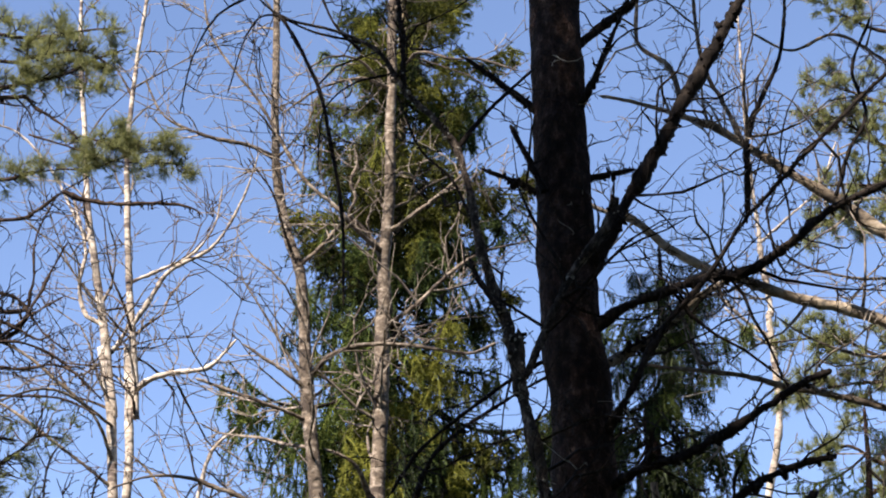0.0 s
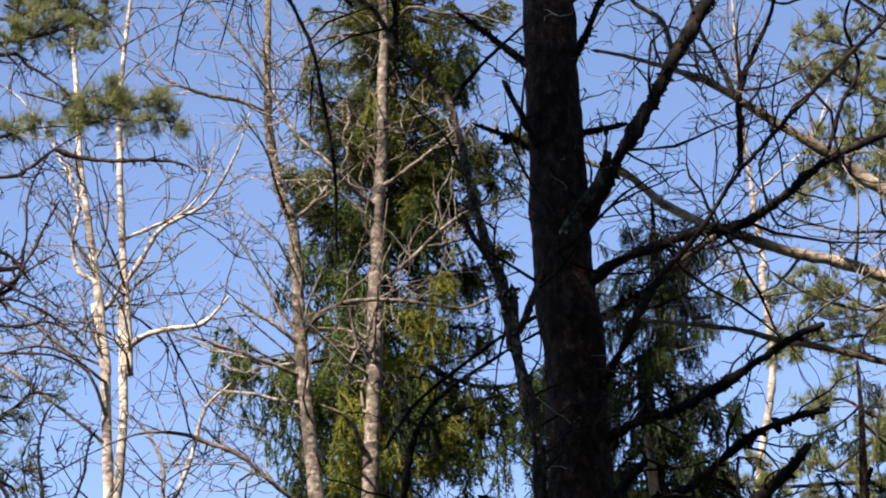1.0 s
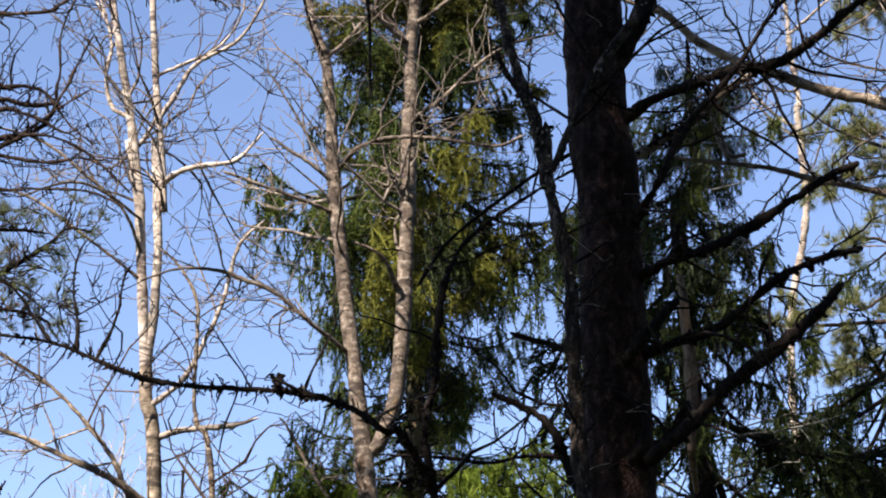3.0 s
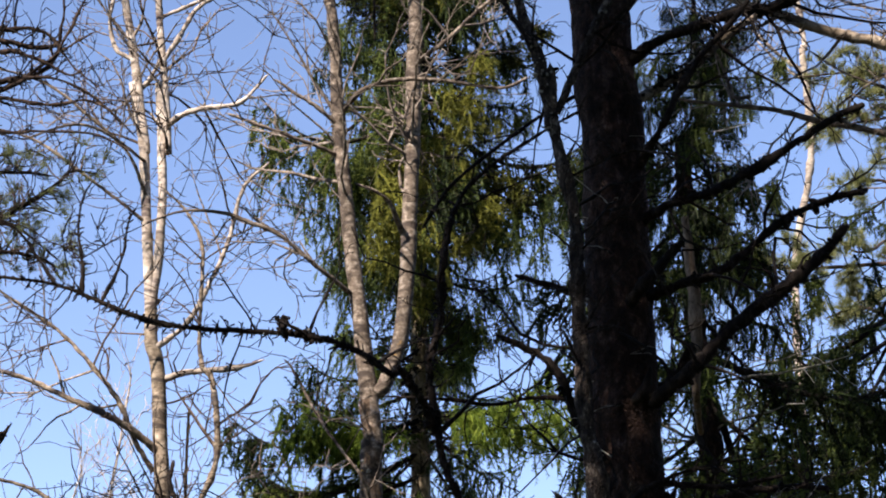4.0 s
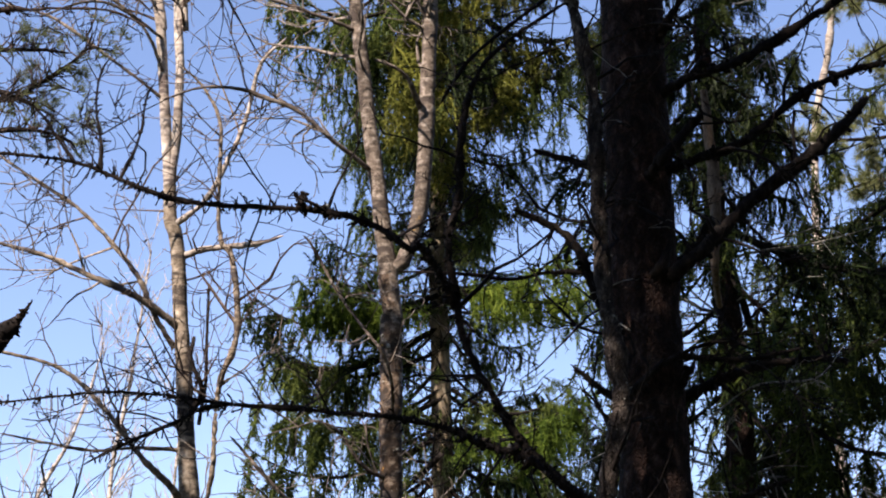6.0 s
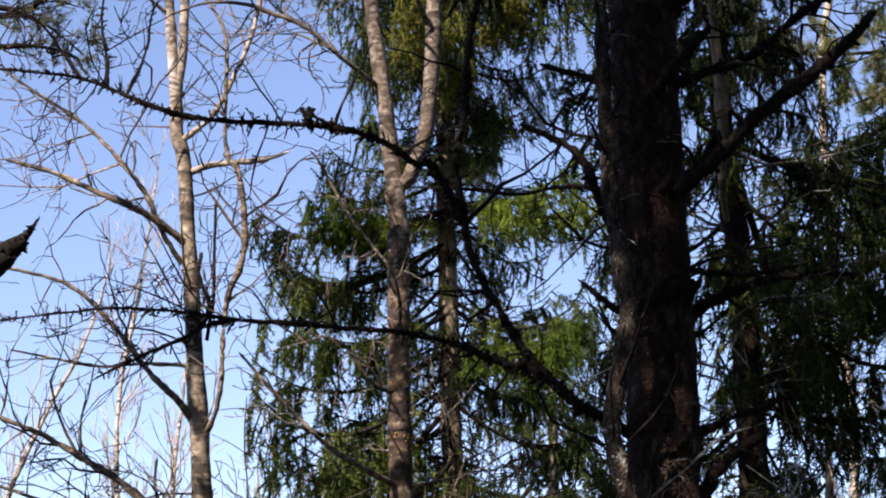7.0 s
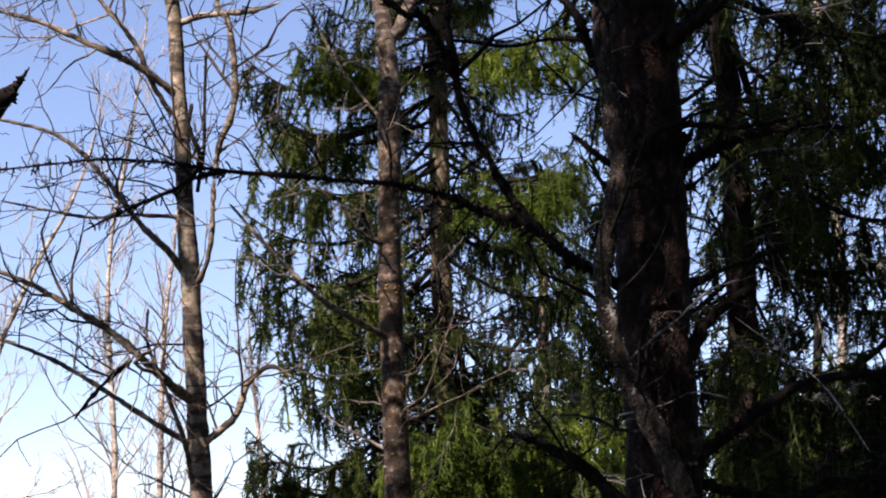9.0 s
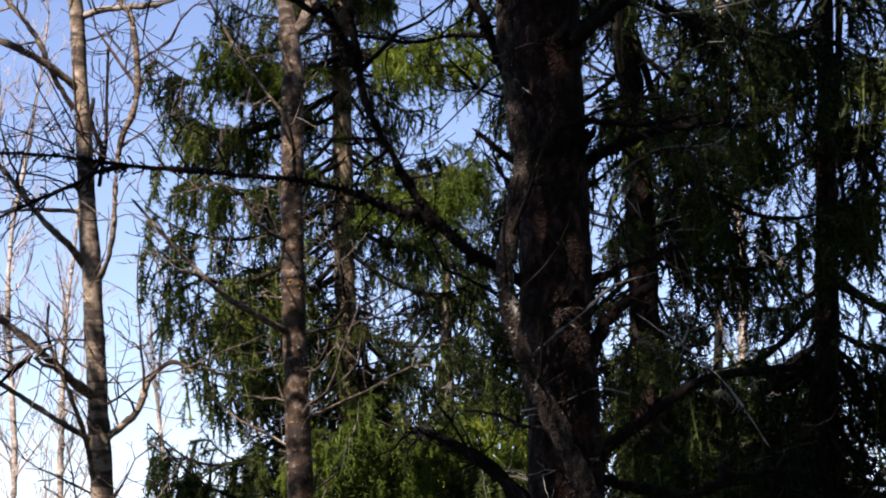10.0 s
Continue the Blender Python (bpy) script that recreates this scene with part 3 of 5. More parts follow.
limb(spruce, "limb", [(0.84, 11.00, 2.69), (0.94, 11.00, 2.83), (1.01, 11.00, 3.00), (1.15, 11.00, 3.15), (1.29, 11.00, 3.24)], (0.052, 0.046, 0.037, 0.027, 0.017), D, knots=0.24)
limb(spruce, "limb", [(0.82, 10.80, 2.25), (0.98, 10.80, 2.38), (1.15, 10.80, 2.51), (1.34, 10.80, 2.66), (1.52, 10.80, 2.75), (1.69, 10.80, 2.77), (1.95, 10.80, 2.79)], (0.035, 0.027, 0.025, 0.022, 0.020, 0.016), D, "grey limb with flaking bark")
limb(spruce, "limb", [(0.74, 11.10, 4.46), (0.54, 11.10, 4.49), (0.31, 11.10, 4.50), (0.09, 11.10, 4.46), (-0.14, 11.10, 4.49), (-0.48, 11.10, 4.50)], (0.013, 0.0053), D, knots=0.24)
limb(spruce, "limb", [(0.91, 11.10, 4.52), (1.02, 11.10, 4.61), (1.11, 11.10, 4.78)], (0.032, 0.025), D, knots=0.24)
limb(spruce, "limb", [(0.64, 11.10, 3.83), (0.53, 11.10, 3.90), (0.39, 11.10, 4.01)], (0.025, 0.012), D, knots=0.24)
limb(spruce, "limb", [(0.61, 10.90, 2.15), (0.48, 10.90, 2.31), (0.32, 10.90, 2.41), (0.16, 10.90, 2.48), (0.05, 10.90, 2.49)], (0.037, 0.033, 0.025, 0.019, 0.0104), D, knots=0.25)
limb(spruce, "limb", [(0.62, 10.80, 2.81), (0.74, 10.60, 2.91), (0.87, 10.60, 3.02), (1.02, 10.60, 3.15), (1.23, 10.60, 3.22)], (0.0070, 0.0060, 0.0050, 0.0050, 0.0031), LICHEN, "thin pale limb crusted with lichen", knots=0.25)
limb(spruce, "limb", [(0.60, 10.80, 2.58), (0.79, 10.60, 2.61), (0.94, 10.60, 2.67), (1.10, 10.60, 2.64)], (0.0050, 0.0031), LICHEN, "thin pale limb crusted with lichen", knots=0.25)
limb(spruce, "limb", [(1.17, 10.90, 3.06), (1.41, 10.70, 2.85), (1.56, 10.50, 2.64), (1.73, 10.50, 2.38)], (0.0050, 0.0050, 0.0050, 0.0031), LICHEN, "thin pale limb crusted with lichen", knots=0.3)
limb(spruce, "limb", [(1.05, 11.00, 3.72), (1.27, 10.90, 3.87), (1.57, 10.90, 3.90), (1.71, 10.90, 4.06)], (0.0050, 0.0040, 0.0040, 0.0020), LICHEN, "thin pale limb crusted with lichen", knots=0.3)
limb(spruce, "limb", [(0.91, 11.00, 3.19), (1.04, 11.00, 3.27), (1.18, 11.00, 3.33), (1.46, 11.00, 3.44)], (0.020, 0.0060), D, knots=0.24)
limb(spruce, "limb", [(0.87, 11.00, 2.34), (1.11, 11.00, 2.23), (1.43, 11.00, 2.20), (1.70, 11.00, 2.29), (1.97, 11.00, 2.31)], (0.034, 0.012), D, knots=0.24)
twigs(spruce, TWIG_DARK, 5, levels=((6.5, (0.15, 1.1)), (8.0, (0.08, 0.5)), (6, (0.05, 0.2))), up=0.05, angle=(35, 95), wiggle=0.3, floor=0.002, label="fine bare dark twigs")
for x, y, z in ((1.60, 10.60, 2.60), (1.45, 10.60, 2.81), (1.52, 10.60, 3.83), (0.13, 10.70, 2.50), (0.85, 10.70, 2.96), (1.69, 10.90, 2.87), (1.87, 11.20, 2.71), (1.81, 11.50, 3.26), (1.46, 11.40, 3.13), (1.97, 11.50, 3.41), (1.33, 11.30, 2.93), (1.16, 11.00, 3.72), (0.37, 10.80, 2.67), (0.22, 10.90, 2.85)):
    twigs(spruce, LICHEN, int(x * 900), levels=((40.0, (0.1, 0.32)), (22.0, (0.03, 0.12)), (12.0, (0.02, 0.06))), up=-0.12, floor=0.0012, angle=(20, 110), wiggle=0.45, start=0.0, label="tangle of lichen-grey twigs", parents=[(np.array([(x - 0.1, y, z + 0.05), (x, y, z), (x + 0.1, y, z - 0.1)]), np.full(3, 0.004))])
limb(spruce, "knot", [(0.86, 10.86, 3.15), (0.86, 10.80, 3.15), (0.86, 10.77, 3.15)], (0.037, 0.031, 0.020), D, "dark branch knot", grow_twigs=False, taper=0.9, step=0.02)
# only a dark raised mark on the bark, not a branch knot
limb(spruce, "knot", [(0.77, 10.83, 4.40), (0.82, 10.83, 4.44), (0.85, 10.83, 4.50), (0.87, 10.83, 4.58)], (0.017, 0.028, 0.023, 0.0114), D, "dark raised mark on the trunk", grow_twigs=False)

front = np.array([(0.72 - 0.05 * math.sin(z * 5), 10.83, z) for z in np.linspace(2.3, 8.3, 24)])
twigs(spruce, LICHEN, 33, levels=((4.0, (0.15, 0.7)), (4.0, (0.08, 0.3)), (3.0, (0.04, 0.12))), up=-0.08, floor=0.0016, angle=(50, 110), wiggle=0.35, start=0.0, parents=[(front, np.full(24, 0.006))], label="thin pale dead twigs on the trunk")
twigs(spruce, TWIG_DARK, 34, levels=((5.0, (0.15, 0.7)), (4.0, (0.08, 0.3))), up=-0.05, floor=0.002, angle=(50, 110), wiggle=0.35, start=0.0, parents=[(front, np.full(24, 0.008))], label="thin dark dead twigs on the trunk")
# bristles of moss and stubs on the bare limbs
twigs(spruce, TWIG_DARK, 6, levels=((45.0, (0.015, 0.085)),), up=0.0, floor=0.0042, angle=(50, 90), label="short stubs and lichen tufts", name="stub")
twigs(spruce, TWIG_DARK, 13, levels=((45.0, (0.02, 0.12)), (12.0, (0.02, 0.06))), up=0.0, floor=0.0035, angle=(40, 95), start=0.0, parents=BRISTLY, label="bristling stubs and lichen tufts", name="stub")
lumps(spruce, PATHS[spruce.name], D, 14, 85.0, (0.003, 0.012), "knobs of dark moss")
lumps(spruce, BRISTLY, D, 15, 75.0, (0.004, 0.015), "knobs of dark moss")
lumps(spruce, BRISTLY, LICHEN, 16, 14.0, (0.003, 0.008), "grey lichen knobs")
lumps(spruce, [(np.array([(-0.94, 10.68, 4.70), (-0.93, 10.68, 4.79)]), np.full(2, 0.012))], D, 17, 500.0, (0.014, 0.028), "big dark burl")

# ---- slender lichen-covered stem leaning beside the spruce ----
rowan = thing("slender_tree", (1.08, 10.60, 0), "slender crooked tree with lichen-mottled grey bark")
A = bark("mottled_bark", (0.012, 0.009, 0.007), (0.075, 0.060, 0.048), (0.27, 0.235, 0.195), 26, lump=0.03, plates=75.0, patch=(0.17, 0.155, 0.12), patch_at=0.58, moss=(0.40, 0.39, 0.33), moss_at=0.60)
limb(rowan, "trunk", [(1.15, 10.60, 1.11), (1.01, 10.60, 1.87), (0.86, 10.60, 2.26), (0.73, 10.60, 2.54), (0.64, 10.60, 2.71), (0.57, 10.60, 2.92), (0.52, 10.60, 3.19), (0.55, 10.60, 3.46), (0.60, 10.60, 3.73), (0.58, 10.60, 4.00), (0.53, 10.60, 4.28), (0.51, 10.60, 4.64), (0.51, 10.60, 4.90), (0.49, 10.60, 5.28), (0.41, 10.60, 5.69), (0.37, 10.60, 6.06), (0.38, 10.60, 5.74), (0.35, 10.60, 6.04), (0.29, 10.60, 6.23), (0.23, 10.60, 6.42), (0.18, 10.60, 6.64), (0.13, 10.60, 6.90), (0.06, 10.60, 7.15), (-0.06, 10.60, 7.31), (-0.21, 10.60, 7.47), (-0.35, 10.60, 7.70), (-0.56, 10.60, 7.83), (-0.87, 10.60, 7.92), (-1.09, 10.60, 8.13)], (0.070, 0.061, 0.056, 0.050, 0.045, 0.042, 0.045, 0.045, 0.045, 0.042, 0.039, 0.039, 0.039, 0.034, 0.032, 0.030, 0.029, 0.027, 0.026, 0.025, 0.024, 0.022, 0.020, 0.017, 0.015, 0.013, 0.0098, 0.0070, 0.0042), A, sides=24, step=0.025, knots=0.18, wave=0.012, rooted=True)
limb(rowan, "limb", [(0.41, 10.50, 5.79), (0.51, 10.50, 6.03), (0.62, 10.50, 6.30), (0.72, 10.50, 6.47), (0.82, 10.50, 6.61), (0.89, 10.50, 6.79)], (0.018, 0.020, 0.022, 0.024, 0.029, 0.024), A, "broken grey limb", taper=0.7)
limb(rowan, "limb", [(0.35, 10.60, 6.07), (0.28, 10.60, 6.21), (0.18, 10.60, 6.36), (0.13, 10.60, 6.48)], (0.018, 0.013), D, taper=0.7)
limb(rowan, "limb", [(-0.21, 10.60, 7.47), (-0.22, 10.60, 7.71), (-0.24, 10.60, 7.96), (-0.26, 10.60, 8.24)], (0.018, 0.0111), D)
limb(rowan, "limb", [(0.08, 10.60, 7.13), (0.20, 10.60, 7.30), (0.35, 10.60, 7.46), (0.50, 10.60, 7.61)], (0.016, 0.0056), D)
limb(rowan, "limb", [(-0.44, 10.60, 7.71), (-0.59, 10.60, 7.89), (-0.69, 10.60, 8.14)], (0.0089, 0.0056), D)
limb(rowan, "limb", [(0.18, 10.60, 6.61), (0.05, 10.60, 6.94), (-0.12, 10.60, 7.13), (-0.25, 10.60, 7.44)], (0.0089, 0.0045), D)
limb(rowan, "limb", [(0.50, 10.60, 5.92), (0.27, 10.60, 5.77), (0.05, 10.60, 5.60), (-0.12, 10.60, 5.44), (-0.26, 10.60, 5.21)], (0.0111, 0.0078), D)
limb(rowan, "limb", [(-0.87, 10.60, 7.92), (-0.67, 10.60, 7.50), (-0.58, 10.60, 7.13), (-0.52, 10.60, 6.67), (-0.51, 10.60, 6.23)], (0.0100, 0.0100, 0.0111, 0.0089, 0.0056), D)
limb(rowan, "limb", [(-0.69, 10.60, 8.17), (-0.96, 10.60, 8.08), (-1.20, 10.60, 7.94), (-1.33, 10.60, 7.69), (-1.39, 10.60, 7.33)], (0.0078, 0.0067, 0.0056, 0.0045, 0.0033), D)
limb(rowan, "limb", [(-0.44, 10.60, 7.76), (-0.68, 10.60, 7.82), (-0.93, 10.60, 7.94), (-1.05, 10.60, 7.82), (-1.15, 10.60, 7.44)], (0.0078, 0.0067, 0.0056, 0.0045, 0.0033), D)
limb(rowan, "limb", [(-0.28, 10.60, 7.57), (-0.49, 10.60, 7.51), (-0.64, 10.60, 7.33), (-0.66, 10.60, 7.00)], (0.0067, 0.0056, 0.0045, 0.0033), D)
twigs(rowan, TWIG_DARK, 8, levels=((8, (0.15, 1.2)), (8, (0.08, 0.5)), (5.0, (0.05, 0.2))), up=0.03, angle=(35, 95), wiggle=0.3, floor=0.002, label="fine bare dark twigs")
lumps(rowan, PATHS[rowan.name], LICHEN, 18, 16.0, (0.002, 0.007), "grey lichen knobs")
lumps(rowan, PATHS[rowan.name][:1], LICHEN, 22, 45.0, (0.002, 0.007), "grey lichen crust")
lumps(rowan, PATHS[rowan.name][:1], D, 23, 18.0, (0.003, 0.008), "knobs of dark moss")
lumps(rowan, PATHS[rowan.name][1:], D, 19, 30.0, (0.003, 0.010), "knobs of dark moss")

# ---- forked aspen ----
aspen = thing("aspen_tree", (-0.61, 16.00, 0), "forked bare aspen with pale grey bark and orange lichen")
limb(aspen, "stem", [(-0.72, 16.00, 5.42), (-0.78, 16.00, 5.93), (-0.86, 16.00, 6.53), (-0.93, 16.00, 7.10), (-1.00, 16.00, 7.64), (-1.05, 16.00, 8.23), (-1.01, 16.00, 7.89), (-1.07, 16.00, 8.49), (-1.11, 16.00, 8.87), (-1.20, 16.00, 9.16), (-1.30, 16.00, 9.65), (-1.33, 16.00, 10.10), (-1.35, 16.00, 10.77), (-1.36, 16.00, 11.41), (-1.39, 16.00, 12.40)], (0.069, 0.065, 0.059, 0.055, 0.050, 0.048, 0.046, 0.044, 0.042, 0.038, 0.036, 0.032, 0.029, 0.025, 0.0168), ASPEN_BARK, sides=20, step=0.05, knots=0.06, wave=0.01)
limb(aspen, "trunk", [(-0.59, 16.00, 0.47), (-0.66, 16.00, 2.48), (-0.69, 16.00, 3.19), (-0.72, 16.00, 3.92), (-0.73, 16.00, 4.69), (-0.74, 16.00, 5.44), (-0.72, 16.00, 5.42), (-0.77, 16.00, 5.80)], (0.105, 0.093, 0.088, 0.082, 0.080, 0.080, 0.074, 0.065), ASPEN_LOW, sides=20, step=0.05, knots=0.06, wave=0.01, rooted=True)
limb(aspen, "stem", [(-0.73, 16.00, 5.82), (-0.66, 16.00, 5.84), (-0.58, 16.00, 6.06), (-0.52, 16.00, 6.32), (-0.49, 16.00, 6.88), (-0.47, 16.00, 7.41), (-0.46, 16.00, 8.00), (-0.47, 16.00, 8.51), (-0.44, 16.00, 8.49), (-0.46, 16.00, 8.92), (-0.43, 16.00, 9.26), (-0.42, 16.00, 9.75), (-0.42, 16.00, 10.36), (-0.41, 16.00, 10.98), (-0.42, 16.00, 12.40)], (0.050, 0.055, 0.055, 0.057, 0.059, 0.057, 0.057, 0.055, 0.055, 0.050, 0.046, 0.042, 0.042, 0.038, 0.021), ASPEN_BARK, sides=16, step=0.05, knots=0.06, wave=0.01)
B = ASPEN_BARK
limb(aspen, "limb", [(-1.33, 16.00, 9.85), (-1.53, 15.87, 9.90), (-1.88, 15.80, 9.95), (-2.20, 15.80, 10.12), (-2.37, 15.80, 10.45)], (0.022, 0.0168, 0.0135, 0.0084, 0.0067), B)
limb(aspen, "limb", [(-1.11, 16.00, 8.92), (-0.93, 15.93, 9.06), (-0.78, 15.90, 9.23), (-0.63, 15.90, 9.36)], (0.019, 0.0151, 0.0118, 0.0084), B)
limb(aspen, "limb", [(-0.99, 16.00, 8.00), (-0.89, 15.80, 8.04), (-0.77, 15.70, 8.08), (-0.52, 15.70, 8.14), (-0.23, 15.70, 8.13), (0.19, 15.70, 8.07), (0.41, 15.70, 8.16)], (0.020, 0.019, 0.0168, 0.0151, 0.0135, 0.0084), B)
limb(aspen, "limb", [(-0.99, 16.00, 7.85), (-1.21, 15.87, 8.00), (-1.50, 15.80, 8.18)], (0.0168, 0.0118), B)
limb(aspen, "limb", [(-1.00, 16.00, 7.64), (-1.31, 15.80, 7.70), (-1.84, 15.70, 7.87)], (0.019, 0.0101), B)
limb(aspen, "limb", [(-0.46, 16.00, 9.03), (-0.62, 15.80, 9.09), (-0.80, 15.70, 9.25), (-1.04, 15.70, 9.48), (-1.22, 15.70, 9.77), (-1.48, 15.70, 10.24), (-1.82, 15.70, 10.75), (-1.93, 15.70, 11.22)], (0.020, 0.019, 0.0168, 0.0151, 0.0135, 0.0118, 0.0101, 0.0067), B)
limb(aspen, "limb", [(-0.45, 16.00, 9.02), (-0.63, 15.93, 9.21), (-0.73, 15.90, 9.31), (-0.68, 15.90, 9.45), (-0.72, 15.90, 9.60), (-0.67, 15.90, 9.75), (-0.69, 15.90, 9.88)], (0.020, 0.0168, 0.0151, 0.0151, 0.0135, 0.0118, 0.0084), B, "pale crooked limb")
limb(aspen, "limb", [(-0.42, 16.00, 9.21), (-0.19, 15.80, 9.29), (0.07, 15.70, 9.48), (0.22, 15.70, 9.65)], (0.020, 0.0151, 0.0118, 0.0084), B)
limb(aspen, "limb", [(-0.41, 16.00, 8.43), (-0.19, 15.87, 8.55), (0.03, 15.80, 8.74), (0.29, 15.80, 8.93), (0.70, 15.80, 9.05)], (0.019, 0.0151, 0.0135, 0.0118, 0.0067), B)
limb(aspen, "limb", [(-0.42, 16.00, 10.47), (-0.64, 15.80, 10.46), (-0.95, 15.70, 10.32), (-1.26, 15.70, 10.09)], (0.0168, 0.0135, 0.0101, 0.0067), B)
limb(aspen, "limb", [(-0.42, 16.00, 10.44), (-0.65, 15.80, 10.61), (-0.87, 15.70, 10.60), (-1.09, 15.70, 10.47)], (0.0151, 0.0118, 0.0084, 0.0067), B)
limb(aspen, "limb", [(-0.42, 16.00, 10.51), (-0.20, 15.73, 10.65), (0.07, 15.60, 10.52), (0.29, 15.60, 10.52), (0.60, 15.60, 10.42)], (0.0151, 0.0118, 0.0101, 0.0067), B)
limb(aspen, "limb", [(-0.87, 16.00, 6.53), (-1.12, 15.73, 6.66), (-1.40, 15.60, 6.88), (-1.65, 15.60, 6.99), (-1.81, 15.60, 7.05), (-2.10, 15.60, 7.07), (-2.39, 15.60, 6.98)], (0.020, 0.0168, 0.0151, 0.0135, 0.0101, 0.0084), B, "thin limb yellowed with lichen")
limb(aspen, "limb", [(-0.72, 16.00, 4.70), (-0.71, 15.60, 4.85), (-0.77, 15.40, 5.03), (-0.90, 15.40, 5.21), (-1.10, 15.40, 5.50), (-1.28, 15.40, 5.82), (-1.34, 15.40, 5.89)], (0.013, 0.013, 0.012, 0.011, 0.0095, 0.008, 0.006), B)
limb(aspen, "limb", [(-0.72, 16.00, 3.59), (-0.91, 15.73, 3.66), (-1.21, 15.60, 3.84), (-1.53, 15.60, 4.16), (-1.83, 15.60, 4.50)], (0.024, 0.020, 0.0168, 0.0135, 0.0084), B)
limb(aspen, "limb", [(-0.52, 16.00, 7.01), (-0.61, 15.80, 7.17), (-0.71, 15.70, 7.24), (-0.88, 15.70, 7.31)], (0.020, 0.0168, 0.0135, 0.0084), B)
limb(aspen, "limb", [(-0.72, 16.00, 4.24), (-0.92, 15.80, 4.33), (-1.11, 15.70, 4.57), (-1.31, 15.70, 4.64)], (0.019, 0.0135, 0.0101, 0.0067), B)
limb(aspen, "limb", [(-1.11, 16.00, 8.87), (-1.24, 15.80, 9.16), (-1.32, 15.70, 9.40), (-1.51, 15.70, 9.70)], (0.0118, 0.0067), TWIG_DARK)
limb(aspen, "limb", [(-0.68, 16.00, 3.60), (-0.47, 15.80, 3.60), (-0.16, 15.70, 3.71), (-0.43, 15.70, 3.95)], (0.0135, 0.0050), TWIG_DARK)
twigs(aspen, TWIG_PALE, 11, levels=((6.5, (0.3, 1.6)), (5.0, (0.15, 0.8)), (2.4, (0.08, 0.3))), up=0.05, wiggle=0.22, floor=0.003, label="fine pale bare twigs", angle=(30, 85))

for low, high, rad, n in (((-0.72, 16.00, 3.81), (-0.72, 16.00, 4.02), 0.079, 700.0), ((-0.69, 16.00, 3.17), (-0.69, 16.00, 3.27), 0.084, 500.0), ((-0.73, 16.00, 4.40), (-0.74, 16.00, 5.23), 0.076, 60.0)):
    lumps(aspen, [(np.linspace(low, high, 6), np.full(6, rad))], ORANGE, int(n), n, (0.004, 0.0135), "orange lichen crust")
lumps(aspen, PATHS[aspen.name][1:2], LICHEN, 24, 16.0, (0.006, 0.02), "pale lichen crust")

# ---- twin-stemmed birch ----
birch = thing("birch_tree", (-2.21, 18.00, 0), "twin-stemmed bare birch with sunlit cream-white bark")
# lower trunk in greyer bark, with part of its shade put into the colour
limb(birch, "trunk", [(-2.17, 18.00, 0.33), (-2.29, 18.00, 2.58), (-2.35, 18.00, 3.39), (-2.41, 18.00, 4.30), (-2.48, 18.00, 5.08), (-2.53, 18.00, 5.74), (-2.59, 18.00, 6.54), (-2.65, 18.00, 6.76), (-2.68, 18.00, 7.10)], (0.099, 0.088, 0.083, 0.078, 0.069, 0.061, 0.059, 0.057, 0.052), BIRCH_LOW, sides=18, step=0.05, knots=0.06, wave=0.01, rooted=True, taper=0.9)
limb(birch, "stem", [(-2.66, 18.00, 6.85), (-2.69, 18.00, 7.19), (-2.75, 18.00, 7.89), (-2.81, 18.00, 8.55), (-2.91, 18.00, 9.06), (-2.78, 18.00, 8.42), (-2.89, 18.00, 9.14), (-3.04, 18.00, 9.94), (-3.12, 18.00, 10.38), (-3.19, 18.00, 11.05), (-3.29, 18.00, 11.92), (-3.34, 18.00, 13.12)], (0.052, 0.047, 0.043, 0.040, 0.040, 0.040, 0.038, 0.033, 0.028, 0.024, 0.0189, 0.0118), BIRCH_BARK, sides=18, step=0.05, knots=0.05, wave=0.01)
limb(birch, "stem", [(-2.67, 18.00, 7.05), (-2.63, 18.00, 7.54), (-2.62, 18.00, 8.04), (-2.65, 18.00, 8.55), (-2.69, 18.00, 9.06), (-2.59, 18.00, 8.42), (-2.63, 18.00, 8.88), (-2.70, 18.00, 9.56), (-2.77, 18.00, 10.32), (-2.81, 18.00, 11.05), (-2.78, 18.00, 11.80), (-2.72, 18.00, 12.69), (-2.72, 18.00, 13.43)], (0.043, 0.040, 0.038, 0.038, 0.035, 0.035, 0.033, 0.031, 0.028, 0.024, 0.0189, 0.0142, 0.0095), BIRCH_BARK, sides=14, step=0.05, knots=0.05, wave=0.01)
C = BIRCH_BARK
limb(birch, "limb", [(-2.61, 18.00, 8.66), (-2.48, 17.87, 8.70), (-2.30, 17.80, 8.74), (-1.97, 17.80, 8.80), (-1.74, 17.80, 9.06)], (0.028, 0.026, 0.023, 0.0189, 0.0076), C)
limb(birch, "limb", [(-2.66, 18.00, 9.27), (-2.53, 18.00, 9.51), (-2.37, 18.00, 9.78), (-1.99, 18.00, 10.02), (-1.76, 18.00, 10.49), (-1.63, 18.00, 10.94)], (0.023, 0.021, 0.0189, 0.0151, 0.0114, 0.0057), C)
limb(birch, "limb", [(-2.70, 18.00, 9.67), (-2.42, 18.00, 9.80), (-2.18, 18.00, 9.94), (-2.00, 18.00, 10.21), (-1.94, 18.00, 10.60)], (0.0170, 0.0151, 0.0132, 0.0095, 0.0057), C)
limb(birch, "limb", [(-2.82, 18.00, 9.03), (-2.73, 18.00, 9.19), (-2.68, 18.00, 9.32)], (0.0189, 0.0151), C)
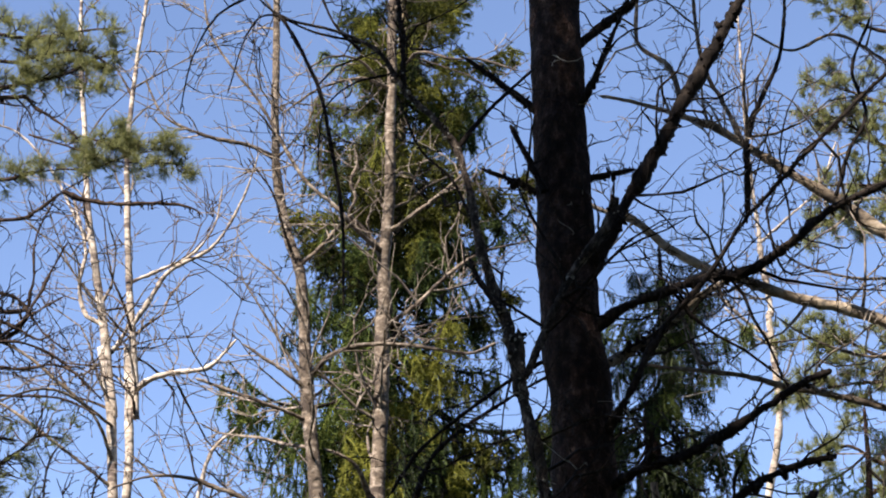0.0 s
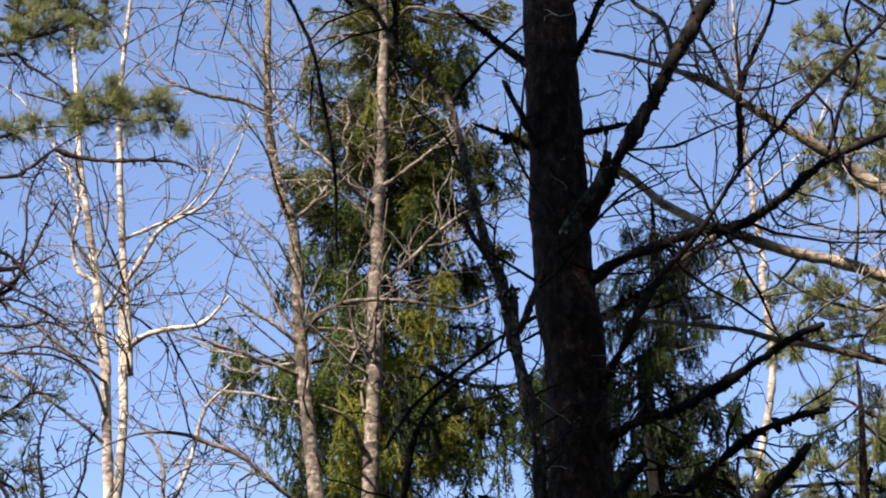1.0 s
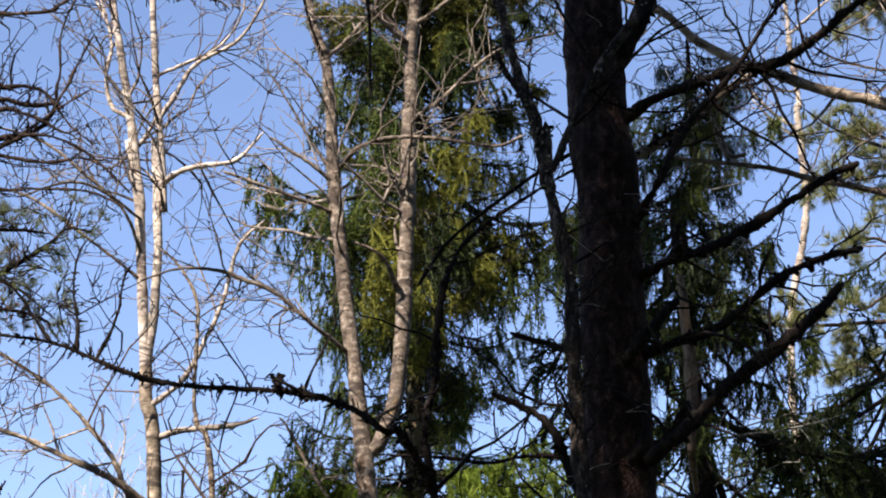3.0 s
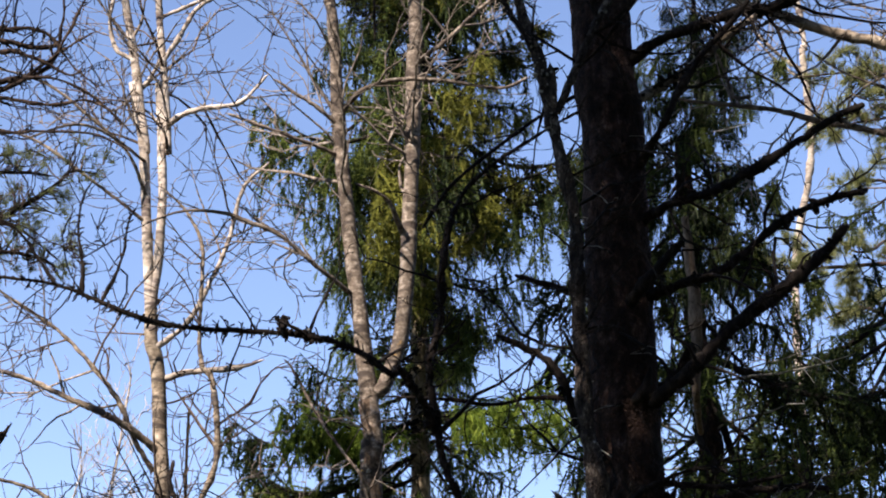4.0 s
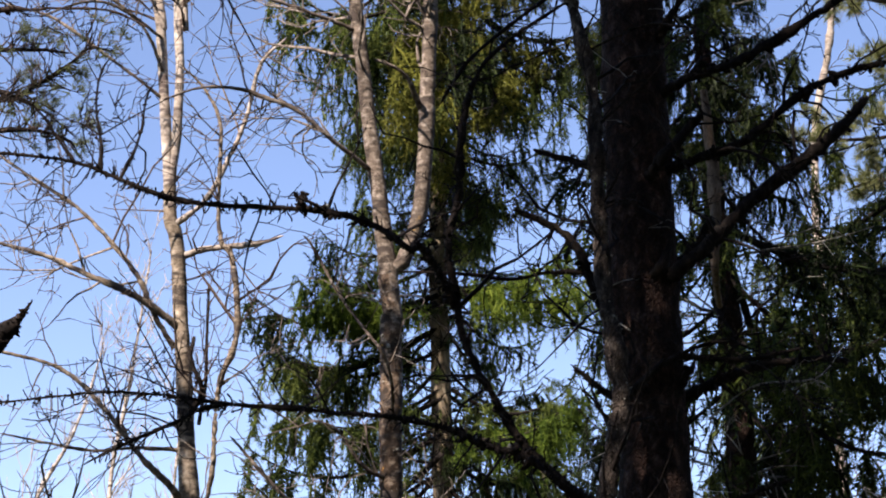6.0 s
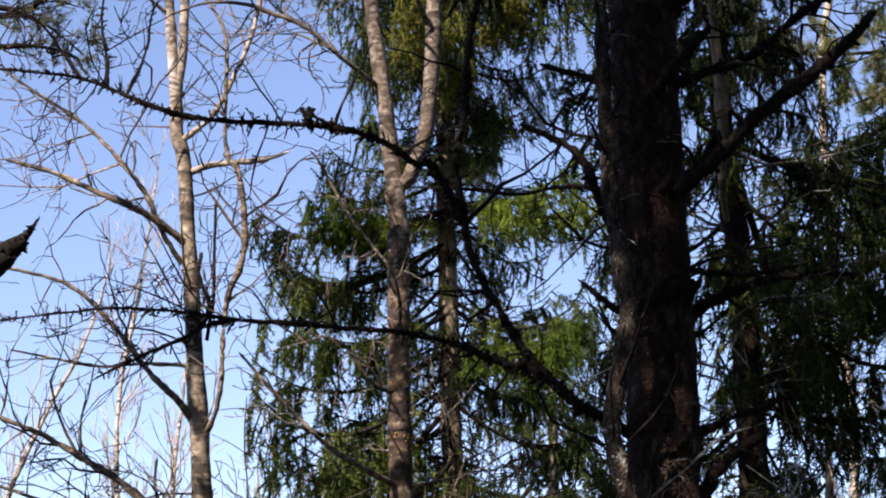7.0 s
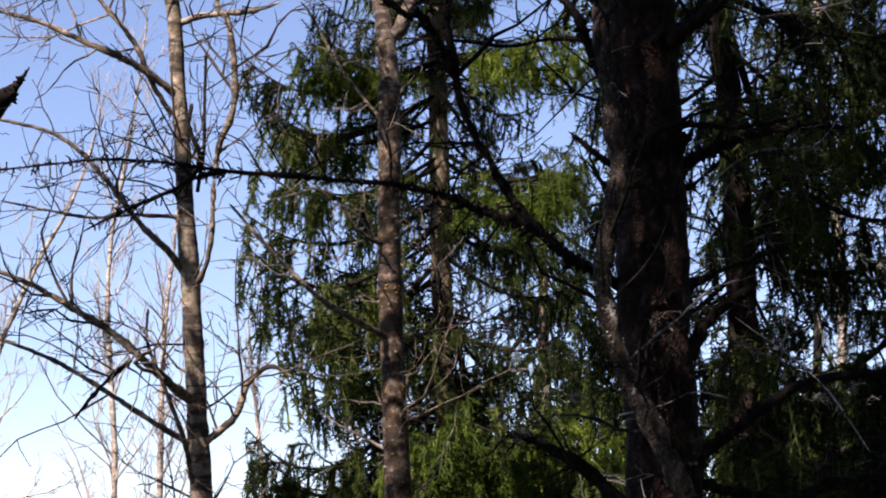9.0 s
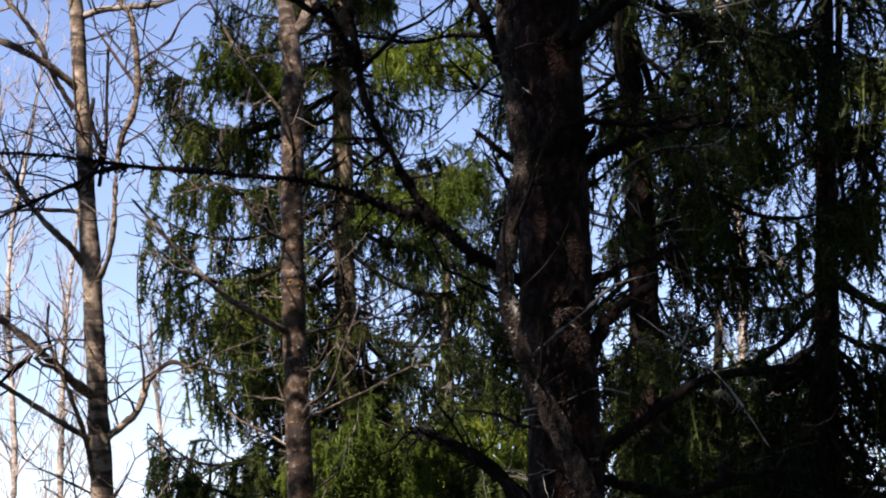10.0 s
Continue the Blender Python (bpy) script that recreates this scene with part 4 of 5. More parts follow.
limb(birch, "limb", [(-2.92, 18.00, 9.27), (-3.08, 18.00, 9.38), (-3.14, 18.00, 9.67), (-3.12, 18.00, 9.99), (-3.26, 18.00, 10.49)], (0.023, 0.0189, 0.0170, 0.0151, 0.0095), C)
limb(birch, "limb", [(-3.05, 18.00, 10.00), (-3.27, 18.13, 10.39), (-3.51, 18.20, 10.87), (-3.85, 18.20, 11.24), (-4.16, 18.20, 11.35)], (0.0151, 0.0132, 0.0114, 0.0095, 0.0057), C)
limb(birch, "limb", [(-2.62, 18.00, 6.71), (-2.48, 17.87, 6.77), (-2.32, 17.80, 6.89), (-2.18, 17.80, 7.18), (-2.02, 17.80, 7.57), (-1.93, 17.80, 8.02), (-1.71, 17.80, 8.27)], (0.026, 0.025, 0.023, 0.021, 0.0189, 0.0170, 0.0076), C)
limb(birch, "limb", [(-2.59, 18.00, 6.41), (-2.48, 18.00, 6.46), (-2.32, 18.00, 6.50), (-1.95, 18.00, 6.54), (-1.72, 18.00, 6.61)], (0.030, 0.026, 0.023, 0.0189, 0.0095), C)
limb(birch, "limb", [(-2.54, 18.00, 5.82), (-2.81, 17.80, 6.01), (-3.23, 17.70, 6.19), (-3.56, 17.70, 6.35), (-4.02, 17.70, 6.48)], (0.034, 0.030, 0.026, 0.021, 0.0132), ALDER_BARK, "limb yellowed with lichen")
limb(birch, "limb", [(-2.59, 18.00, 5.67), (-2.74, 17.87, 5.92), (-2.91, 17.80, 6.27), (-3.28, 17.80, 6.70), (-3.66, 17.80, 6.99), (-4.10, 17.80, 7.28)], (0.026, 0.023, 0.021, 0.0170, 0.0151, 0.0095), ALDER_BARK)
limb(birch, "limb", [(-2.74, 18.00, 7.79), (-2.95, 17.87, 7.94), (-3.31, 17.80, 8.19), (-3.71, 17.80, 8.47), (-4.14, 17.80, 8.60)], (0.0170, 0.0151, 0.0132, 0.0114, 0.0076), ALDER_BARK)
limb(birch, "limb", [(-2.74, 18.00, 7.99), (-2.90, 17.73, 8.34), (-3.25, 17.60, 8.64), (-3.60, 17.60, 8.90), (-4.08, 17.60, 9.05)], (0.0170, 0.0151, 0.0132, 0.0114, 0.0076), ALDER_BARK)
limb(birch, "limb", [(-2.47, 18.00, 4.39), (-2.57, 17.87, 4.53), (-2.79, 17.80, 4.73), (-3.11, 17.80, 5.14), (-3.48, 17.80, 5.46), (-4.04, 17.80, 5.63)], (0.030, 0.026, 0.025, 0.021, 0.0170, 0.0114), ALDER_BARK)
limb(birch, "limb", [(-2.36, 18.00, 3.33), (-2.48, 17.73, 3.43), (-2.64, 17.60, 3.57), (-2.96, 17.60, 3.84), (-3.32, 17.60, 4.06), (-3.59, 17.60, 4.22), (-4.04, 17.60, 4.40)], (0.044, 0.040, 0.036, 0.030, 0.025, 0.020, 0.0140), ALDER_BARK, "limb yellowed with lichen")
limb(birch, "limb", [(-2.35, 18.00, 2.99), (-2.54, 17.87, 3.09), (-2.89, 17.80, 3.31), (-3.43, 17.80, 3.64), (-4.02, 17.80, 3.87)], (0.030, 0.026, 0.023, 0.0170, 0.0114), ALDER_BARK)
limb(birch, "limb", [(-2.32, 18.00, 2.99), (-2.16, 17.93, 3.09), (-2.01, 17.90, 3.23), (-1.92, 17.90, 3.47), (-1.75, 17.90, 3.61), (-1.57, 17.90, 3.52)], (0.034, 0.030, 0.028, 0.025, 0.020, 0.0121), BIRCH_LOW)
limb(birch, "limb", [(-2.39, 18.00, 4.23), (-2.27, 17.80, 4.41), (-2.21, 17.70, 4.71), (-2.20, 17.70, 5.12), (-2.16, 17.70, 5.37), (-2.06, 17.70, 5.64), (-2.05, 17.70, 5.99), (-2.11, 17.70, 6.36), (-2.19, 17.70, 6.48), (-2.23, 17.70, 6.77), (-2.22, 17.70, 7.44), (-2.36, 17.70, 7.78), (-2.56, 17.70, 7.98)], (0.026, 0.023, 0.021, 0.021, 0.025, 0.026, 0.026, 0.023, 0.021, 0.0170, 0.0151, 0.0114, 0.0076), ALDER_BARK)
limb(birch, "limb", [(-2.46, 18.00, 5.09), (-2.33, 17.80, 5.27), (-2.41, 17.70, 5.51), (-2.39, 17.70, 5.69)], (0.026, 0.0170), TWIG_DARK, taper=0.8)
limb(birch, "limb", [(-2.37, 18.00, 5.04), (-2.30, 17.80, 5.37), (-2.28, 17.70, 5.71), (-2.29, 17.70, 6.11)], (0.0170, 0.0114), TWIG_DARK)
limb(birch, "limb", [(-2.35, 18.00, 2.63), (-2.42, 17.67, 3.09), (-2.58, 17.50, 3.52), (-2.67, 17.50, 3.78), (-2.67, 17.50, 4.03)], (0.023, 0.0189, 0.0170, 0.0132, 0.0095), ALDER_BARK)
limb(birch, "limb", [(-2.50, 18.00, 4.83), (-2.84, 17.87, 4.83), (-3.24, 17.80, 4.80), (-3.92, 17.80, 4.93)], (0.0170, 0.0132, 0.0076), ALDER_BARK)
limb(birch, "limb", [(-2.75, 18.00, 8.32), (-2.97, 17.67, 8.41), (-3.27, 17.50, 8.48), (-3.73, 17.50, 8.35)], (0.0151, 0.0132, 0.0114, 0.0076), ALDER_BARK)
limb(birch, "limb", [(-2.88, 18.00, 3.67), (-2.96, 17.67, 3.52), (-3.10, 17.50, 3.32), (-3.23, 17.50, 3.15)], (0.026, 0.0170, 0.0132, 0.0076), D, knots=0.4)
twigs(birch, TWIG_BROWN, 21, levels=((2.8, (0.3, 1.9)), (5.5, (0.2, 0.9)), (3.0, (0.1, 0.4))), up=0.06, wiggle=0.22, floor=0.0032, label="fine bare brown twigs", angle=(30, 85))
twigs(birch, TWIG_PALE, 29, levels=((2.6, (0.3, 1.9)), (4.5, (0.2, 0.9)), (2.2, (0.1, 0.4))), up=0.06, wiggle=0.19, floor=0.0032, label="fine bare pale twigs", angle=(30, 85))

# ---- leaning aspen limbs ----
leaner = thing("leaning_tree", (4.01, 12.50, 0), "bare leaning tree with pale sunlit limbs")
limb(leaner, "trunk", [(4.7, 13.0, -0.1), (4.65, 13.0, 3.0), (4.5, 12.8, 5.0), (4.35, 12.6, 7.5), (4.3, 12.5, 9.5)], (0.12, 0.11, 0.10, 0.07, 0.04), B, sides=14, grow_twigs=False)
# two limbs in a paler bark, so that sunlight is in their colour
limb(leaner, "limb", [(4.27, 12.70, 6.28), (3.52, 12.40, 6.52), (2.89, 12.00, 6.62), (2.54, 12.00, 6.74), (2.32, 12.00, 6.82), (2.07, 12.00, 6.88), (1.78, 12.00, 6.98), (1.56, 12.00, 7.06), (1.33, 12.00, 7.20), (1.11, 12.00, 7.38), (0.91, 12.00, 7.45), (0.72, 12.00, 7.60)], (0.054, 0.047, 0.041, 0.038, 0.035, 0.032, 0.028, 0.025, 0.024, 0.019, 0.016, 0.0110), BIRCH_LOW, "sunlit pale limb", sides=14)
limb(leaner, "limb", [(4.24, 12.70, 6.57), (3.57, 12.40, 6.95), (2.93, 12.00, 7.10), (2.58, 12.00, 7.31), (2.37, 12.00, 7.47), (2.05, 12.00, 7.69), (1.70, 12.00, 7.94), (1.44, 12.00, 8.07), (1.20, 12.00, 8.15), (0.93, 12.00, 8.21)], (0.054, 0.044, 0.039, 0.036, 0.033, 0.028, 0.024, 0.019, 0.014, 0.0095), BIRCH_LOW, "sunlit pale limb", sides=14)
limb(leaner, "limb", [(1.81, 12.10, 7.91), (1.72, 12.10, 8.15), (1.60, 12.10, 8.42), (1.55, 12.10, 8.70), (1.54, 12.10, 9.11)], (0.019, 0.016, 0.0126, 0.0110, 0.0095), B)
limb(leaner, "limb", [(1.45, 12.10, 8.13), (1.38, 12.10, 8.46), (1.19, 12.10, 8.62), (1.19, 12.10, 8.94), (1.18, 12.10, 9.15)], (0.017, 0.016, 0.0126, 0.0110, 0.0079), B)
limb(leaner, "limb", [(1.77, 11.90, 7.37), (1.79, 11.90, 7.85), (1.90, 11.90, 8.16), (2.02, 11.90, 8.45), (2.08, 11.90, 8.94)], (0.016, 0.019, 0.014, 0.0110, 0.0095), D)
limb(leaner, "limb", [(3.53, 12.60, 6.21), (2.90, 12.00, 6.09), (2.50, 12.00, 6.22), (2.28, 12.00, 6.28), (1.97, 12.00, 6.34), (1.72, 12.00, 6.41), (1.46, 12.00, 6.44), (1.14, 12.00, 6.48)], (0.032, 0.025, 0.022, 0.020, 0.019, 0.016, 0.0126, 0.0079), B, "sunlit pale limb")
limb(leaner, "limb", [(2.29, 11.90, 7.50), (2.38, 11.90, 7.78), (2.50, 11.90, 8.03), (2.44, 11.90, 8.35), (2.58, 11.90, 8.70)], (0.014, 0.0126, 0.0110, 0.0095, 0.0079), D)
limb(leaner, "limb", [(3.09, 12.00, 8.10), (2.67, 12.00, 8.45), (2.39, 12.00, 8.64), (2.11, 12.00, 8.53), (1.87, 12.00, 8.64)], (0.014, 0.0079), B)
limb(leaner, "limb", [(2.97, 12.00, 6.78), (2.66, 12.00, 6.99), (2.34, 12.00, 7.02), (2.02, 12.00, 7.13), (1.80, 12.00, 7.42)], (0.0110, 0.0047), B)
limb(leaner, "limb", [(3.10, 12.00, 6.50), (2.76, 12.00, 6.60), (2.43, 12.00, 6.53), (2.12, 12.00, 6.63), (1.90, 12.00, 6.77)], (0.0126, 0.0047), B)
limb(leaner, "limb", [(1.56, 12.00, 6.49), (1.46, 12.00, 6.49), (1.41, 12.00, 6.67), (1.35, 12.00, 6.81)], (0.0126, 0.0063), B)
twigs(leaner, TWIG_PALE, 31, levels=((8.0, (0.3, 1.4)), (7, (0.15, 0.7)), (5.0, (0.08, 0.3))), up=0.04, wiggle=0.3, angle=(35, 95), floor=0.0023, label="fine pale bare twigs")

# ---- far slender birches ----
far_birch = thing("birch_tree", (3.26, 22.00, 0), "slender far birch with pale bark")
limb(far_birch, "trunk", [(3.29, 22.00, 1.63), (3.40, 22.00, 4.89), (3.26, 22.00, 7.10), (3.26, 22.00, 8.75), (3.45, 22.00, 9.78), (3.46, 22.00, 10.41), (3.43, 22.00, 11.10), (3.46, 22.00, 11.09), (3.38, 22.00, 11.81), (3.37, 22.00, 12.21), (3.32, 22.00, 12.96), (3.29, 22.00, 14.22), (3.29, 22.00, 15.32)], (0.052, 0.046, 0.043, 0.040, 0.038, 0.038, 0.035, 0.032, 0.029, 0.0231, 0.0202, 0.0145, 0.0087), BIRCH_BARK, sides=10, rooted=True)
limb(far_birch, "limb", [(3.38, 22.00, 11.94), (3.73, 22.00, 12.27), (4.06, 22.00, 12.61), (4.28, 22.00, 13.16)], (0.0173, 0.0087), C)
limb(far_birch, "limb", [(3.49, 22.00, 10.70), (3.23, 22.00, 10.89), (2.95, 22.00, 11.21)], (0.0202, 0.0087), C)
limb(far_birch, "limb", [(3.42, 22.00, 10.85), (3.17, 22.00, 11.04), (2.88, 22.00, 11.36)], (0.0231, 0.0116), C)
twigs(far_birch, TWIG_PALE, 41, levels=((4.5, (0.4, 1.6)), (4, (0.2, 0.7)), (3.0, (0.1, 0.35))), up=0.2, floor=0.0035, label="fine pale bare twigs")
for k, (dd, pts) in enumerate((
        (30, [(-4.36, 30.00, 2.00), (-4.37, 30.00, 3.47), (-4.36, 30.00, 5.34), (-4.26, 30.00, 6.48), (-4.18, 30.00, 7.64)]),
        (30, [(-5.54, 30.00, 1.63), (-4.98, 30.00, 3.10), (-5.13, 30.00, 6.10), (-4.88, 30.00, 8.03), (-4.67, 30.00, 9.76)]),
        (32, [(-7.17, 32.00, 1.63), (-7.12, 32.00, 4.79), (-6.53, 32.00, 6.57), (-5.99, 32.00, 7.63), (-5.62, 32.00, 8.87)]),
        (34, [(-3.10, 34.00, 1.64), (-3.37, 34.00, 3.47), (-3.56, 34.00, 4.99), (-3.67, 34.00, 6.18)]),
        (34, [(-2.10, 34.00, 2.47), (-2.07, 34.00, 3.63), (-1.95, 34.00, 4.98)]))):
    tree = thing("birch_tree", (pts[0][0], pts[0][1], 0), "thin far birch with pale bare stem", group="far birches")
    limb(tree, "trunk", [(pts[0][0], pts[0][1], -0.1)] + pts, (0.058, 0.05, 0.038, 0.026, 0.010), BIRCH_BARK, sides=8)
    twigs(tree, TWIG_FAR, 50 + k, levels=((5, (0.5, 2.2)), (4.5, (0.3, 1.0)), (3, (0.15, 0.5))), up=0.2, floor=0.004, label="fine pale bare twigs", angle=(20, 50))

# ---- spruces with hanging boughs ----
KINDS = [spruce_bough(100 + k, 1.0, d, c, m, bushy=b) for k, (d, c, m, b) in enumerate(((0.35, 1.1, NEEDLES, 0.5), (0.45, 1.5, NEEDLES, 0.2), (0.25, 1.0, NEEDLES, 0.7), (0.4, 1.3, NEEDLES_GREEN, 0.3)))]
KINDS_LOW = [spruce_bough(110 + k, 1.0, d, c, m) for k, (d, c, m) in enumerate(((0.35, 1.3, NEEDLES_GREEN), (0.5, 2.0, NEEDLES_GREEN), (0.25, 1.1, NEEDLES_GREEN), (0.4, 1.6, NEEDLES_GREEN)))]
KINDS_FAR = [spruce_bough(115 + k, 1.0, d, 1.1, NEEDLES_GREEN, spacing=0.0085, thick=0.8, body=0.007) for k, d in enumerate((0.35, 0.5))]
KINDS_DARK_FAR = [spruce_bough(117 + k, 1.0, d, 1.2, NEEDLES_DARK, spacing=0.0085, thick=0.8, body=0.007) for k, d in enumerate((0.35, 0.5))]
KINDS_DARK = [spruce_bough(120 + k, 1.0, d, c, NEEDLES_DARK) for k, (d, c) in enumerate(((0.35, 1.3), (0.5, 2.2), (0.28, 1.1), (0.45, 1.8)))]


def stem_axis(points):
    p = np.array(points)
    return lambda z: (float(np.interp(z, p[:, 2], p[:, 0])), float(np.interp(z, p[:, 2], p[:, 1])))


green = thing("spruce_tree", (-0.40, 20.00, 0), "sunlit green spruce with hanging boughs and mossy trunk")
axis = [(-0.35, 20.00, 0.19), (-0.40, 20.00, 2.70), (-0.43, 20.00, 4.09), (-0.47, 20.00, 5.62), (-0.49, 20.00, 6.66), (-0.50, 20.00, 6.85), (-0.51, 20.00, 8.76), (-0.51, 20.00, 10.47), (-0.43, 20.00, 11.17), (-0.41, 20.00, 13.07), (-0.41, 20.00, 14.75), (-0.42, 20.00, 17.30)]
MOSSY = bark("mossy_spruce_bark", (0.06, 0.05, 0.034), (0.24, 0.19, 0.125), (0.40, 0.33, 0.23), 18, lump=0.015, moss=(0.15, 0.155, 0.05), moss_at=0.62)
limb(green, "trunk", axis, (0.105, 0.095, 0.092, 0.087, 0.084, 0.079, 0.068, 0.063, 0.053, 0.042, 0.032, 0.0105), MOSSY, sides=16, step=0.06, knots=0.06, rooted=True)
green_reach = lambda z: float(np.interp(z, (2, 5.2, 5.7, 6.8, 7.2, 7.8, 8.4, 9, 10.5, 12.4, 14, 18), (1.7, 1.75, 1.4, 1.45, 0.95, 1.0, 1.4, 1.5, 1.32, 1.0, 0.9, 0.2)))
crown(green, stem_axis(axis), axis[1][2] - 1.0, 7.8, green_reach, KINDS_LOW, 14.5, 61, (0.45, 1.2), ((4.9, 7.0, -0.5), (3.45, 4.8, -0.35)), KINDS_FAR)
crown(green, stem_axis(axis), 7.8, 10.8, green_reach, KINDS_LOW[:3] + KINDS[:2], 20.0, 68, far_kinds=KINDS_FAR)
crown(green, stem_axis(axis), 10.8, axis[-1][2], green_reach, KINDS, 30.0, 67, far_kinds=KINDS_FAR)
reach_rng = np.random.default_rng(93)
for z in np.linspace(2.5, 6.9, 15):      # long low boughs on the open side
    x, y = stem_axis(axis)(z)
    add_bough(green, KINDS_LOW[reach_rng.integers(3)], pose(x, y, z, reach_rng.normal() * 6, reach_rng.normal() * 6, 180 + reach_rng.normal() * 32) @ Matrix.Scale(reach_rng.uniform(1.2, 1.9), 4))
twigs(green, TWIG_DARK, 92, levels=((26.0, (0.4, 1.3)), (8.0, (0.15, 0.6)), (4.0, (0.08, 0.25))), up=-0.04, floor=0.003, label="tangle of dead inner twigs", angle=(65, 100), start=0.12, wiggle=0.2)
# sunlit-looking boughs: their brightness comes from the lighter needle colour
BRIGHT = [spruce_bough(130 + k, 1.0, d, 1.1, NEEDLES_LIT, thick=2.0) for k, d in enumerate((0.16, 0.24))]
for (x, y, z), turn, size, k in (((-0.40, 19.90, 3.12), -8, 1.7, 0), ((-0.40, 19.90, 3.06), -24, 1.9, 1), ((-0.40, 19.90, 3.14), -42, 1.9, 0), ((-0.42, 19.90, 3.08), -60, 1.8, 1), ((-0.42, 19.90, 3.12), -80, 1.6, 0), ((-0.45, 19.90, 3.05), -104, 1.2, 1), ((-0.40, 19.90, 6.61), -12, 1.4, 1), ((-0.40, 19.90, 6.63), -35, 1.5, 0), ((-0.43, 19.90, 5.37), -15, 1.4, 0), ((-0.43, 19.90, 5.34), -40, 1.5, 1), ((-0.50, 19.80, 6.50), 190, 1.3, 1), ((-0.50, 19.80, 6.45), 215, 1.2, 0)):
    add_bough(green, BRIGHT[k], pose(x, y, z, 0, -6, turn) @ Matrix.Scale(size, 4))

behind = thing("spruce_tree", (0.57, 25.00, 0), "young green spruce standing behind the bigger ones")
axis = [(0.56, 25.00, 0.44), (0.58, 25.00, 2.96), (0.57, 25.00, 4.71), (0.56, 25.00, 5.98), (0.56, 25.00, 6.94)]
limb(behind, "trunk", axis[:-1] + [(0.56, 25.00, 6.45)], (0.09, 0.08, 0.06, 0.04, 0.01), MOSSY, sides=10, step=0.1, knots=0.06, rooted=True)
axis_top = axis[-1][2]
crown(behind, stem_axis(axis), 1.6, axis[-1][2], lambda z: 0.35 + 1.5 * min(1.0, (axis_top - z) / 2.0), KINDS_FAR + KINDS_DARK_FAR, 10.0, 69, (0.6, 1.2))
crown(behind, stem_axis(axis), 5.5, axis_top + 0.05, lambda z: 0.3 + 0.4 * (axis_top + 0.1 - z), KINDS_FAR, 16.0, 79, (0.7, 1.2))

low = thing("spruce_tree", (3.24, 23.00, 0), "young dark spruce standing in the shade")
axis = [(3.21, 23.00, 0.54), (3.27, 23.00, 2.85), (3.29, 23.00, 3.88), (3.30, 23.00, 4.69), (3.31, 23.00, 5.45)]
limb(low, "trunk", axis, (0.09, 0.08, 0.06, 0.04, 0.01), MOSSY, sides=10, step=0.1, knots=0.06, rooted=True)
low_top = axis[-1][2]
crown(low, stem_axis(axis), 0.6, low_top, lambda z: 0.35 + 1.8 * min(1.0, (low_top - z) / 1.4), KINDS_DARK_FAR, 7.0, 75, (0.6, 1.2))

for x, y, top, seed in ((4.9, 21.0, 4.9, 77), (2.3, 19.0, 3.9, 78)):
    young = thing("spruce_tree", (x, y, 0), "young dark spruce of the understorey")
    limb(young, "trunk", [(x, y, 0.3), (x, y, 2.0), (x, y, top)], (0.07, 0.05, 0.01), MOSSY, sides=10, step=0.1, knots=0.06, rooted=True)
    crown(young, lambda z: (x, y), 0.5, top, lambda z: 0.3 + 1.3 * min(1.0, (top - z) / 1.6), KINDS_DARK_FAR, 9.0, seed, (0.6, 1.2))

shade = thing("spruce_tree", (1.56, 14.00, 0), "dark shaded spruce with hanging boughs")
axis = [(1.56, 14.00, 0.62), (1.56, 14.00, 2.37), (1.55, 14.00, 3.34), (1.53, 14.00, 4.05), (1.50, 14.00, 4.77), (1.43, 14.00, 5.47), (1.40, 14.00, 6.22), (1.37, 14.00, 7.00), (1.49, 14.00, 7.07), (1.47, 14.00, 7.64), (1.46, 14.00, 8.18)]
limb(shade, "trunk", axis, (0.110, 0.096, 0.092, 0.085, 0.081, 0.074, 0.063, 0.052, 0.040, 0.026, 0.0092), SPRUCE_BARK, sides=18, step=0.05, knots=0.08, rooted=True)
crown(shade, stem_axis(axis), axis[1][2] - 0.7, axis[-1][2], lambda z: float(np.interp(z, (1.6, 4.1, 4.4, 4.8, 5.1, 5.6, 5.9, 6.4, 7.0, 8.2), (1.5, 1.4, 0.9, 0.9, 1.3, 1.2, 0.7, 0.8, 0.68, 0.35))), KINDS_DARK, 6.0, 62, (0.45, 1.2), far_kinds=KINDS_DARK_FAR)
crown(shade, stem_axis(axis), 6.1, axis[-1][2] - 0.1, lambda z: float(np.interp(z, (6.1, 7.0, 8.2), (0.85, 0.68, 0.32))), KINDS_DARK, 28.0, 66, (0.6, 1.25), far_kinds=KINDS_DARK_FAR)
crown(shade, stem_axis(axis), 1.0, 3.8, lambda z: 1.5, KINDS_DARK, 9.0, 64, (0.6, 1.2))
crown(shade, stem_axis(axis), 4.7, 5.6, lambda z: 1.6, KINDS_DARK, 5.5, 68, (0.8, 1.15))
limb(shade, "dead_stick", [(1.22, 12.50, 5.94), (1.24, 12.50, 5.73), (1.26, 12.50, 5.46), (1.27, 12.50, 5.19), (1.25, 12.50, 4.87), (1.32, 13.00, 4.78)], (0.020, 0.030, 0.036, 0.030, 0.026, 0.016), PALE_WOOD, "pale broken dead stem", grow_twigs=False, taper=0.7)

